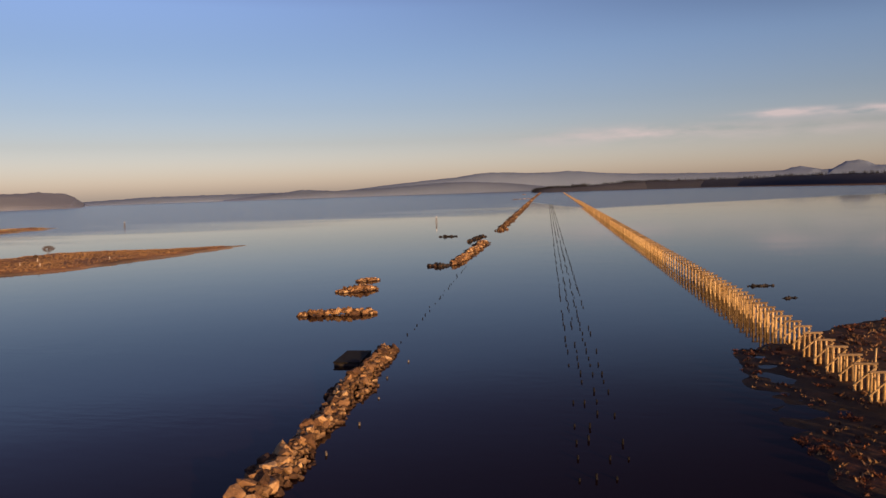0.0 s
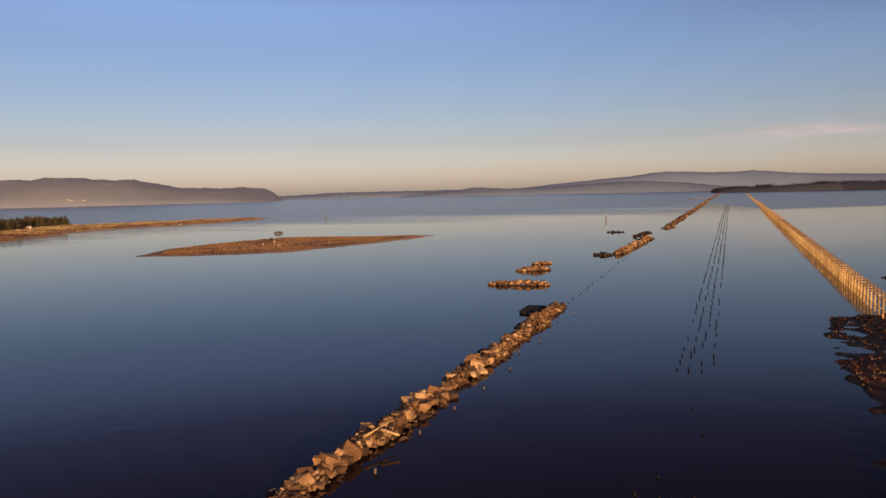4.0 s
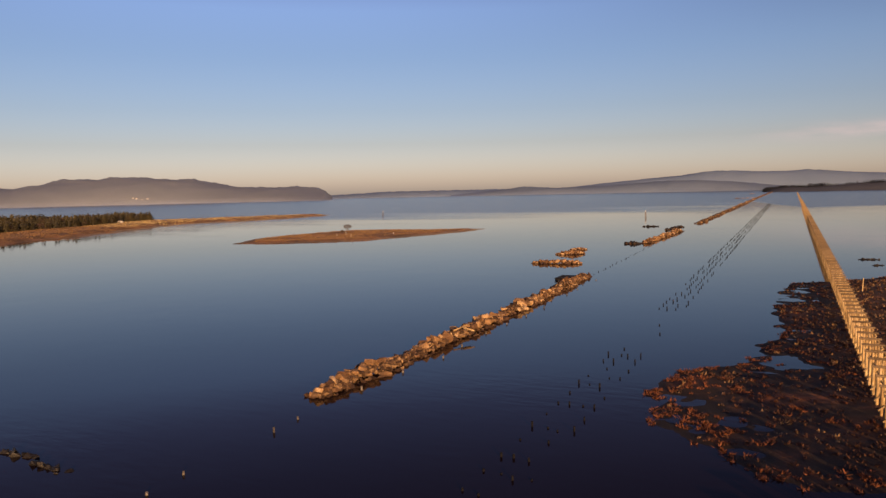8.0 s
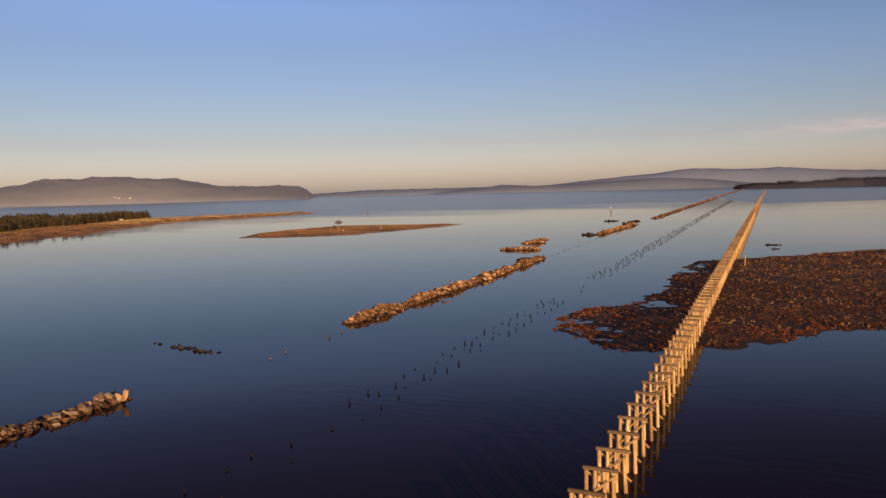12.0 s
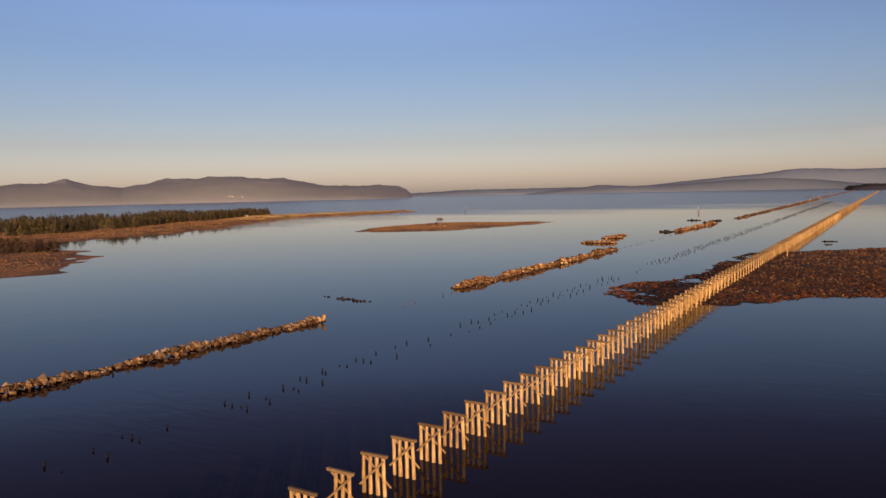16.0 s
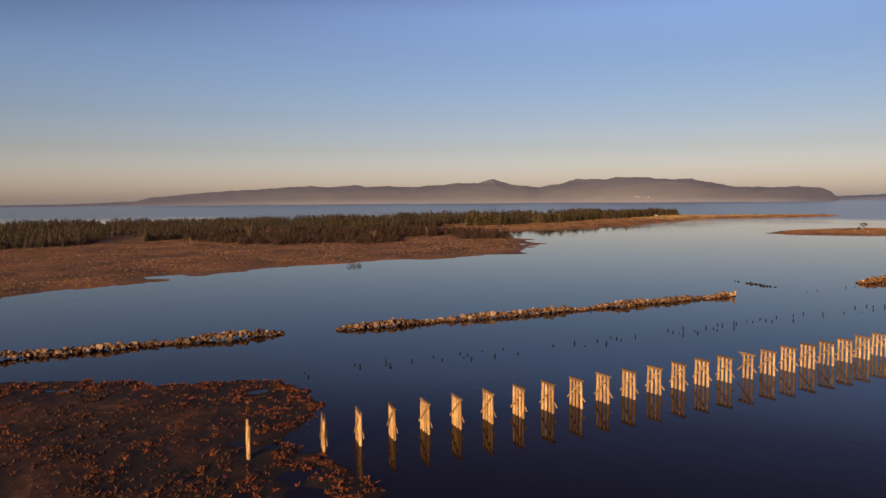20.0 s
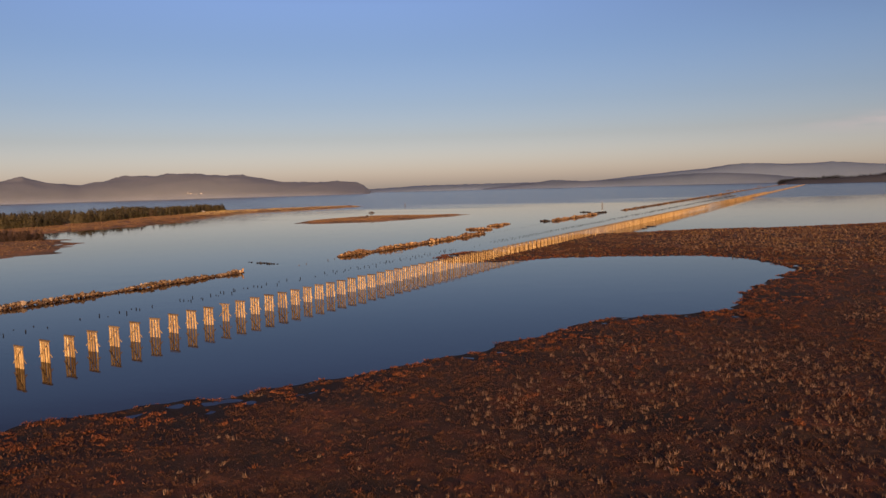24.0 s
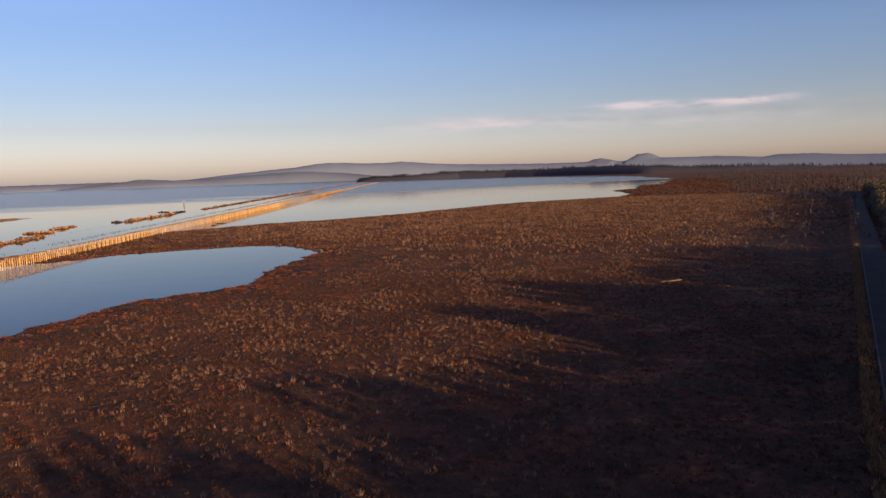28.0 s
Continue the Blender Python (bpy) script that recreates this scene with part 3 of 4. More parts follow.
def ridge(name, origin, rng_m, depth, crest, material, label, seed, step=0.1, rough=0.04, tufts=3.5):
    """A hill round an origin: crest rows of bearing (degrees left of +y, ascending) and height."""
    az = np.arange(crest[0][0], crest[-1][0] + 1e-6, step)
    A, U = np.meshgrid(az, np.linspace(-1, 1, 33), indexing="ij")
    spur = A + 0.45 * U * (1 + vnoise(A / 3.0, A * 0, seed + 5)) * np.abs(U)
    H = np.interp(spur, [c[0] for c in crest], [c[1] for c in crest])
    # peaks stand on the crest only; the slopes below are broad
    broad = np.mean([np.interp(spur + o, [c[0] for c in crest], [c[1] for c in crest]) for o in np.linspace(-3, 3, 13)], axis=0)
    on_crest = np.exp(-(U / 0.3) ** 2)
    H = H * on_crest + np.minimum(broad, H * 1.1) * (1 - on_crest)
    R = rng_m + depth * U
    X = origin[0] - R * np.sin(np.radians(A))
    Y = origin[1] + R * np.cos(np.radians(A))
    return crest_mesh(name, X, Y, H, U, material, label, seed, rough, tufts)


def headland(name, line, depth, material, label, seed, step=9.0):
    """A low hill along a bent line of x, y, height."""
    p = np.array(line, float)
    cum = np.concatenate([[0], np.cumsum(np.hypot(*np.diff(p[:, :2], axis=0).T))])
    S, U = np.meshgrid(np.arange(0, cum[-1], step), np.linspace(-1, 1, 13), indexing="ij")
    cx, cy, H = (np.interp(S, cum, p[:, k]) for k in range(3))
    tx, ty = np.gradient(cx[:, 0], S[:, 0]), np.gradient(cy[:, 0], S[:, 0])
    w = np.hypot(tx, ty)
    nx, ny = (-ty / w)[:, None], (tx / w)[:, None]
    return crest_mesh(name, cx + nx * U * depth, cy + ny * U * depth, H, U, material, label, seed, 0.05, 2.5)


# far land, its haze painted into the materials
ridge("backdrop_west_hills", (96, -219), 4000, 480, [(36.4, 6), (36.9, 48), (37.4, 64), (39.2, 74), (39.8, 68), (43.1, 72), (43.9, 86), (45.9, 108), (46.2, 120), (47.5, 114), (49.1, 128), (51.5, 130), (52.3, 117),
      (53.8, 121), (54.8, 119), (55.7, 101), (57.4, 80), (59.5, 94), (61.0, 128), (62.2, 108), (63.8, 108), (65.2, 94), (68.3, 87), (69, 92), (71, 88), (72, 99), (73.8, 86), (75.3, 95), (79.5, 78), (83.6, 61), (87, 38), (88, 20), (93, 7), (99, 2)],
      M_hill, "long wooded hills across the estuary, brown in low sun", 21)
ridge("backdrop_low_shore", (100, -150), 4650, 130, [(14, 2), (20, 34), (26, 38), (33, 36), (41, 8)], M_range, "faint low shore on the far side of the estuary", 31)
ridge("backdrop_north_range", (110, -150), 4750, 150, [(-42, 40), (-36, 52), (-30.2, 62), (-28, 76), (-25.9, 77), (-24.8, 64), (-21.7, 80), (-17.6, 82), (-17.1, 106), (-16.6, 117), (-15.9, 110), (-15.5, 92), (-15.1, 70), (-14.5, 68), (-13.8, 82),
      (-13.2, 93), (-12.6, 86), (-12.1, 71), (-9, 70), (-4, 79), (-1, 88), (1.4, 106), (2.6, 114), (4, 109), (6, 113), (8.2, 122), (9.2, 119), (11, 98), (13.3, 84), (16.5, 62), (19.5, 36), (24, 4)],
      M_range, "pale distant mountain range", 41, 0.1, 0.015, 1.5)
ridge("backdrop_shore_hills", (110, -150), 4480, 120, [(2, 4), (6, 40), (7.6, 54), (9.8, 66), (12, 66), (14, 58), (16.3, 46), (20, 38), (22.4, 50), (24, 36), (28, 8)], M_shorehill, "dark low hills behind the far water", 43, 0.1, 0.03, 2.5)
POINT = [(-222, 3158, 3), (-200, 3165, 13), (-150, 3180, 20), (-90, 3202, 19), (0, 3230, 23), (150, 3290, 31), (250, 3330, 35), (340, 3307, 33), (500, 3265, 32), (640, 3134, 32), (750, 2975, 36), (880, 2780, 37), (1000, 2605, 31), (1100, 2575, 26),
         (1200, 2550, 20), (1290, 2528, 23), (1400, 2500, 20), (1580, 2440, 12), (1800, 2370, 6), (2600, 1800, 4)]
headland("backdrop_point", POINT, 70, M_hazeland, "dark wooded point low on the northern horizon", 51)
# half-transparent ridge meshes standing in for haze over the far water
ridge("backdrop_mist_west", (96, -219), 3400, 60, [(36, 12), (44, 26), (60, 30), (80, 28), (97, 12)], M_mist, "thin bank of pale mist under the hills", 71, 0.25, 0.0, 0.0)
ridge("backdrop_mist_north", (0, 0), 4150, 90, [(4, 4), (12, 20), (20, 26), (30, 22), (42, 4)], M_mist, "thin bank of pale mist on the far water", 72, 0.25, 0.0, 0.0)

# ---- rocks ----
def rock_mesh(seed, flat):
    r = random.Random(seed)
    bm = bmesh.new()
    for _ in range(15):
        p = Vector((r.uniform(-1, 1), r.uniform(-1, 1), r.uniform(-1, 1)))
        p = p / max(abs(c) for c in p) * r.uniform(0.75, 1.0)
        bm.verts.new((p.x * 0.5 * r.uniform(0.85, 1), p.y * 0.42, p.z * flat))
    h = bmesh.ops.convex_hull(bm, input=bm.verts)
    bmesh.ops.delete(bm, geom=[v for v in h["geom_interior"] if isinstance(v, bmesh.types.BMVert)], context="VERTS")
    bmesh.ops.triangulate(bm, faces=bm.faces)
    return bm


ROCKS, PIECES = [], []
for s in range(14):
    bm = rock_mesh(s, 0.24 + 0.03 * (s % 5))
    bm.verts.index_update()
    PIECES.append((np.array([v.co[:] for v in bm.verts]), np.array([[v.index for v in f.verts] for f in bm.faces])))
    ROCKS.append(bm_mesh("rock", bm, M_rock))
GREY = [me.copy() for me in ROCKS]
for me in GREY:
    me.materials[0] = M_greyrock
DARK = [me.copy() for me in ROCKS]
for me in DARK:
    me.materials[0] = M_wetrock


def rock_spots(n, line, half, top, size, r):
    """Places for n rocks on a heap along a bent line of (x, y)."""
    pts = np.array(line, float)
    seg = np.hypot(*np.diff(pts, axis=0).T)
    cum = np.concatenate([[0], np.cumsum(seg)])
    out = []
    for k in range(n):
        s = (k + r.uniform(0, 1)) / n * cum[-1]
        i = min(np.searchsorted(cum, s, side="right") - 1, len(seg) - 1)
        p = pts[i] + (pts[i + 1] - pts[i]) * ((s - cum[i]) / seg[i])
        e = (pts[i + 1] - pts[i]) / seg[i]
        end = min(1.0, (min(s, cum[-1] - s) + 0.8) / 4.0)
        w = half * (0.8 + 0.35 * math.sin(s * 0.31 + pts[0][0]) * math.sin(s * 0.117)) * (0.45 + 0.55 * end)
        u = max(-1.0, min(1.0, r.gauss(0, 0.5)))
        hgt = top * (0.8 + 0.45 * math.sin(s * 0.23 + 2) * math.sin(s * 0.071 + pts[0][1])) * (0.35 + 0.65 * end)
        z = hgt * (1 - abs(u) ** 1.6)
        d = size * r.choice((0.5, 0.6, 0.7, 0.8, 0.9, 1.0, 1.15, 1.35, 1.7))
        out.append((r.randrange(14), p[0] - e[1] * u * w, p[1] + e[0] * u * w, z - 0.12 * d, d, d * r.uniform(0.8, 1.2), d * r.uniform(0.8, 1.6), r.uniform(0, 6.28), r.gauss(0, 0.6)))
    return out


def heap(name, line, half, top, label, singles, rest, size=1.5, seed=0, group="", cat="breakwater", stones=None):
    r = random.Random(seed)
    mid = np.mean(np.array(line, float), axis=0)
    e = empty(name, pose(mid[0], mid[1], 0), label, cat, group)
    off = np.array([mid[0], mid[1], 0])
    for k, x, y, z, sx, sy, sz, a, tip in rock_spots(singles, line, half, top, size, r):
        link("rock", (stones or ROCKS)[k], e, Matrix.LocRotScale((x - mid[0], y - mid[1], z), Euler((tip, 0, a)), (sx, sy, sz)))
    if rest:
        v, f = scatter(PIECES, rock_spots(rest, line, half * 1.12, top * 0.72, size * 0.52, r))
        tagged(link("rubble", mesh_from("rubble", v - off, f, M_rubble), e), "smaller broken stones packed between the blocks", kind="stuff")
    return e


J1 = [(-29, -28.5), (-29.8, 3), (-31, 36), (-33.4, 78), (-36.2, 117.5)]
heap("rock_breakwater", J1, 2.6, 1.6, "tan angular boulders of a long ruined breakwater in calm water", 300, 3600, 1.4, 1, "rock breakwaters")
heap("rock_breakwater", [(-27, -87), (-25.6, -150), (-26.6, -205)], 2.4, 1.2, "sunlit line of grey-tan boulders low in the water", 298, 1900, 1.15, 2, "rock breakwaters", stones=GREY)
heap("rock_breakwater", [(-27.5, -216.5), (-26.5, -270), (-25.5, -335)], 2.4, 1.2, "continued line of brown boulders near the marsh", 290, 1500, 1.15, 3, "rock breakwaters", stones=GREY)
heap("rock_breakwater", [(-49.5, 256), (-51, 310), (-53, 368)], 3.6, 1.6, "far stretch of boulder breakwater past the gap", 280, 1700, 1.3, 4, "rock breakwaters")
heap("rock_islet", [(-66.5, 150), (-49.5, 154)], 2.2, 1.5, "short heap of broken rock standing alone", 150, 420, 1.15, 5, "rock islets", "rock islet")
heap("rock_islet", [(-70.5, 187.5), (-61, 194)], 3.2, 1.6, "rounded heap of broken rock off the breakwater end", 120, 320, 1.15, 6, "rock islets", "rock islet")
heap("rock_islet", [(-72, 210.5), (-66, 215)], 2.6, 1.0, "small heap of rock with a pale top", 60, 150, 1.1, 7, "rock islets", "rock islet")
heap("rock_islet", [(-58.5, 254), (-51, 254)], 2.5, 0.9, "dark weedy end of the far breakwater", 70, 90, 1.3, 8, "rock islets", "rock islet", DARK)
heap("rock_islet", [(-62, 371), (-60.5, 417)], 2.6, 1.0, "broken rocks beside the far breakwater", 60, 120, 1.5, 9, "rock islets", "rock islet", DARK)
heap("rock_islet", [(-86.5, 415), (-76.5, 417)], 1.8, 0.8, "low dark rocks awash", 40, 0, 1.3, 10, "rock islets", "rock islet", DARK)
heap("rock_breakwater", [(-56, 456), (-74, 805), (-96, 1230), (-118, 1650), (-150, 2300), (-190, 3125)], 4.0, 1.5, "thin far line of breakwater running to the horizon", 60, 4200, 2.6, 11, "rock breakwaters")
heap("rock_islet", [(-210, 2440), (-196, 2438)], 5.0, 1.6, "small dark islet far out beside the breakwater", 20, 40, 3.0, 13, "rock islets", "rock islet")
heap("rock_islet", [(-157, 1562), (-118, 1648)], 2.0, 0.8, "low spur of rock far out", 20, 60, 2.4, 12, "rock islets", "rock islet")
for k, (x, y, n) in enumerate(((-45.8, -59.6, 11), (-39.2, -60.4, 9), (-36.2, -60.6, 5), (-52.6, -58.3, 3), (-43.2, -59.3, 4))):
    heap("rocks_awash", [(x - 1.5, y + 0.1), (x + 1.5, y - 0.1)], 0.7, 0.35, "few dark wet stones just above the water", n, 0, 0.9, 20 + k, "stones awash", "rocks", DARK)
for k, (x, y, w) in enumerate(((43.2, 195, 3.2), (45, 174, 1.6), (25.5, 118, 2.2))):
    heap("rocks_awash", [(x - w, y), (x + w, y + 1)], 0.9, 0.25, "dark weedy stones awash beside the trestle", int(9 * w), 0, 0.8, 30 + k, "stones awash", "rocks", DARK)

bm = rock_mesh(201, 0.42)
bmesh.ops.transform(bm, matrix=Matrix.Rotation(radians(84), 4, "X") @ Matrix.Diagonal((1.3, 1.9, 1.0, 1)), verts=bm.verts)
tagged(link("standing_boulder", bm_mesh("standing_boulder", bm, M_rock), None, pose(-24.6, -88.8, 1.1, 0, 4, 35)), "tall boulder standing upright on the breakwater's end", "boulder")

# ---- the ruined trestle ----
def line_x(y):
    return 40.3 - 0.032 * (y + 83) - 0.003 * max(0.0, y + 83) - 0.0098 * max(0.0, y + 60)


def bent(seed, three=False):
    """One pile bent: cap, piles, two crossing braces. Its origin is under the cap's west end."""
    r = random.Random(seed)
    e = empty("pile_bent", pose(0, 0, 0), "weathered timber pile bent with cap and diagonal brace standing in water", "pile bent", "trestle bents")
    xs = [0.2, 0.95, 1.7, 2.45] if not three else [0.9, 1.65, 2.4]
    for k, x in enumerate(xs):
        bm = bmesh.new()
        lean = (-0.05, -0.02, 0.03, 0.10)[k] + r.uniform(-0.03, 0.03)
        log(bm, (x + lean * 1.4, r.uniform(-0.08, 0.08), -1.2), (x, 0, 3.7), 0.205 * r.uniform(0.88, 1.15), 0.175, 9, 0.03, seed * 9 + k)
        part("post", bm, M_pile, e, smooth=True)
    bm = bmesh.new()
    tip = r.uniform(-0.015, 0.015)
    box(bm, 3.0, 0.32, 0.30, Matrix.Translation((1.42, 0, 3.84)) @ Matrix.Rotation(tip, 4, "Y"), 0.03)
    part("cap", bm, M_cap, e, "hewn cap beam")
    for side, (x0, z0, x1, z1) in ((-1, (-0.15, 1.0 + r.uniform(-0.2, 0.2), 2.7, 3.5)), (1, (0.1, 3.5, 3.05, 0.95 + r.uniform(-0.2, 0.2)))):
        bm = bmesh.new()
        L = math.hypot(x1 - x0, z1 - z0)
        box(bm, L, 0.09, 0.18, Matrix.Translation(((x0 + x1) / 2, side * 0.29, (z0 + z1) / 2)) @ Matrix.Rotation(-math.atan2(z1 - z0, x1 - x0), 4, "Y"), 0.01)
        part("brace", bm, M_brace, e, "weathered diagonal plank")
    return e


def bent_y(i):
    return -164.5 + 4.83 * (i - 14) + (0.014 * (14 - i) ** 2 if i < 14 else 0) if i <= 24 else -116.2 + 4.9 * (i - 24)


kinds = [bent(s) for s in range(5)]
narrow = bent(77, True)
placed = set()
rb = random.Random(5)
N_BENTS = 153
for i in range(N_BENTS):
    y = bent_y(i)
    m = pose(line_x(y), y + max(0.0, 0.8 - 0.22 * i), rb.gauss(0, 0.04), 0, 0, min(1.8, -11 + 1.85 * i) + rb.gauss(0, 1.0))
    src = narrow if i == 15 else kinds[rb.randrange(5)]
    if src in placed:
        copy_thing(src, m)
    else:
        src.matrix_basis = m
        placed.add(src)
# bents too far off to tell apart
bm = bmesh.new()
rf = random.Random(6)
for i in range(N_BENTS, 580):
    if i > 285 and rf.random() < 0.35:
        continue
    y = bent_y(i)
    x = line_x(y)
    for k in (0.2, 0.95, 1.7, 2.45):
        box(bm, 0.28, 0.28, 5.0, Matrix.Translation((x + k, y + 0.03 * k, 1.35 if i < 285 else 0.2)))
    if i > 285:
        continue
    box(bm, 3.0, 0.3, 0.3, Matrix.Translation((x + 1.42, y + 0.04, 3.84)) @ Matrix.Rotation(0.03, 4, "Z"))
tagged(link("far_bents", bm_mesh("far_bents", bm, M_bentfar)), "long line of timber pile bents running to the horizon", "pile bents", kind="stuff")
e = empty("pile_pair", pose(45.6, -237.3, 0), "two bare leaning timber posts at the trestle's ruined end", "piles")
for k, (x, h) in enumerate(((-0.35, 4.3), (0.25, 3.7))):
    bm = bmesh.new()
    log(bm, (x + 0.25, 0, -1), (x - 0.05, 0.1, h), 0.22, 0.17, 9, 0.03, 300 + k)
    part("post", bm, M_pile, e, smooth=True)

# ---- rows of old pile stubs ----
STUBS = []
for s in range(8):
    bm = bmesh.new()
    log(bm, (0, 0, -0.8), (0.05 * (s % 3 - 1), 0.03, 1.0), 0.135, 0.09 + 0.01 * (s % 4), 7, 0.02, 400 + s)
    STUBS.append(bm_mesh("pile_stub", bm, M_stub, True))
PALE = [me.copy() for me in STUBS]
for me in PALE:
    me.materials[0] = M_palestub
sv = []
rs = random.Random(9)
count = 0
for j in range(268):
    y = -222 + 4.98 * j
    gap = 0.45 if y < -60 else 0.1 if 12 < y < 60 else 0.6 if y < 12 else 0.68
    for k in range(4):
        if rs.random() > gap:
            continue
        x = (0.8 - 0.046 * (y + 4) - 0.006 * max(0.0, y - 100) if y > -150 else 7.5) + 1.6 * k + rs.gauss(0, 0.12)
        yy, h = y + rs.gauss(0, 0.35), rs.uniform(0.12, 0.6) if y < 60 else rs.uniform(0.25, 0.6)
        if count < 300:
            ob = link("pile_stub", STUBS[rs.randrange(8)], None, Matrix.LocRotScale((x, yy, 0), Euler((rs.gauss(0, 0.05), rs.gauss(0, 0.05), rs.uniform(0, 6))), (1, 1, h)))
            tagged(ob, "short dark rotten pile stub standing in the water", "pile", "old pile rows")
            count += 1
        else:
            sv.append((x, yy, h))
bm = bmesh.new()
for x, y, h in sv:
    box(bm, 0.22, 0.22, h + 0.5, Matrix.Translation((x, y, h / 2 - 0.25)))
tagged(link("far_stubs", bm_mesh("far_stubs", bm, M_stubfar)), "far rows of dark pile stubs", "piles", kind="stuff")
for k in range(24):
    t = k / 23
    ob = link("pile_stub", STUBS[k % 8], None, Matrix.LocRotScale((-35.3 - 8.5 * t + rs.gauss(0, 0.2), 124 + 125 * t + rs.gauss(0, 1), 0), Euler((rs.gauss(0, 0.05), 0, 0)), (1, 1, rs.uniform(0.12, 0.4))))
    tagged(ob, "thin dark pile in the gap of the breakwater", "pile", "gap piles")
for x, y, h in ((-24.4, -42, 0.8), (-25.0, -37, 0.5), (-23.9, -55.8, 0.5), (-23.2, -60.8, 0.4)):
    ob = link("pile_stub", PALE[rs.randrange(8)], None, Matrix.LocRotScale((x, y, 0), None, (1.2, 1.2, h * 0.8)))
    tagged(ob, "short bleached pile stub beside the breakwater's end", "pile", "breakwater piles")

for k in range(13):
    y = -24 + 11 * k + rs.uniform(-1.5, 1.5)
    x = np.interp(y, [p[1] for p in J1], [p[0] for p in J1]) + rs.uniform(3.6, 5.6)
    ob = link("pile_stub", PALE[rs.randrange(8)], None, Matrix.LocRotScale((x, y, 0), Euler((rs.gauss(0, 0.08), rs.gauss(0, 0.08), 0)), (1.2, 1.2, rs.uniform(0.25, 0.7))))
    tagged(ob, "low bleached pile stub along the breakwater's foot", "pile", "breakwater piles")
for k in range(9):
    y = -92 - 12 * k + rs.uniform(-2, 2)
    ob = link("pile_stub", STUBS[rs.randrange(8)], None, Matrix.LocRotScale((-26 + rs.uniform(3.2, 5.2), y, 0), Euler((rs.gauss(0, 0.08), rs.gauss(0, 0.08), 0)), (1, 1, rs.uniform(0.2, 0.6))))
    tagged(ob, "low worn pile stub along the breakwater's foot", "pile", "breakwater piles")

# ---- dark platform by the breakwater, markers, houses ----
e = empty("crib_platform", pose(-40.0, 108.2, 0, 0, 0, 3), "low dark flat-topped crib beside the breakwater end", "platform")
bm = bmesh.new()
box(bm, 4.2, 8.5, 1.3, Matrix.Translation((0, 0, -0.15)), 0.12)
part("crib", bm, M_wetrock, e)
bm = bmesh.new()
box(bm, 4.4, 8.7, 0.2, Matrix.Translation((0, 0, 0.585)), 0.05)
part("deck", bm, M_stub, e, "dark worn deck slab")


def marker(x, y, h, label):
    e = empty("channel_marker", pose(x, y, 0), label, "channel marker", "channel markers")
    bm = bmesh.new()
    for k in range(3):
        a = k * 2.094
        log(bm, (0.9 * math.cos(a), 0.9 * math.sin(a), -1), (0.2 * math.cos(a), 0.2 * math.sin(a), h * 0.72), 0.2, 0.16, 7, 0.0, k)
    part("dolphin", bm, M_cap, e, "three leaning piles")
    bm = bmesh.new()
    log(bm, (0, 0, h * 0.5), (0, 0, h), 0.09, 0.08, 7)
    part("mast", bm, M_steel, e)
    bm = bmesh.new()
    box(bm, 0.45, 0.08, 1.8, Matrix.Translation((0, -0.12, h * 0.82)), 0.02)
    part("daymark", bm, M_white, e, "narrow white board")


marker(-124, 590, 6.5, "pale pile marker on three legs in the channel")
marker(-453, 648, 6.5, "dark pile marker far out in the channel")


def house(x, y, z, turn, w, d, h, name="house", label="white waterside house under the wooded hill", group="far houses"):
    e = empty(name, pose(x, y, z, 0, 0, turn), label, name, group)
    bm = bmesh.new()
    box(bm, w, d, h, Matrix.Translation((0, 0, h / 2)))
    part("wall", bm, M_white, e)
    bm = bmesh.new()
    v = [bm.verts.new(c) for c in ((-w * .54, -d * .56, h), (w * .54, -d * .56, h), (w * .54, d * .56, h), (-w * .54, d * .56, h), (-w * .54, 0, h * 1.5), (w * .54, 0, h * 1.5))]
    for f in ((0, 1, 5, 4), (2, 3, 4, 5), (0, 4, 3), (1, 2, 5), (3, 2, 1, 0)):
        bm.faces.new([v[i] for i in f])
    part("roof", bm, M_roof, e)
    for k in range(4):
        bm = bmesh.new()
        box(bm, w * 0.1, 0.2, h * 0.3, Matrix.Translation((w * (k - 1.5) * 0.22, -d / 2 - 0.06, h * 0.55)), 0.02)
        part("window", bm, M_steel, e)


for k, (dx, dy, dz, w) in enumerate(((0, 0, 2, 8), (-24, -18, -3, 6), (18, 16, -2, 6), (-12, -8, 5, 5), (34, 30, 1, 7), (-40, -32, 2, 5))):
    house(-2626 + dx, 2068 + dy, 22 + dz, 30 + 35 * (k % 3), w, 5, 2.6)

e = empty("leaning_post", pose(38.6, 104.5, 0.2), "lone pale leaning post beside the trestle in the marsh", "post")
bm = bmesh.new()
log(bm, (0, 0, -0.6), (0.25, 0.1, 3.4), 0.16, 0.12, 8, 0.03, 900)
part("shaft", bm, M_pile, e, smooth=True)

for x, y, h in ((-246, 282, 2.0), (-243, 268, 1.4), (-228, 262, 1.6), (-215, 290, 1.5)):
    bm = bmesh.new()
    log(bm, (0, 0, 0.4), (0.05, 0, 1.0 + h), 0.1, 0.08, 7, 0.01, int(-y))
    tagged(link("post", bm_mesh("post", bm, M_white), None, pose(x, y, 0)), "short pale post on the grassy island", "post", "island posts")
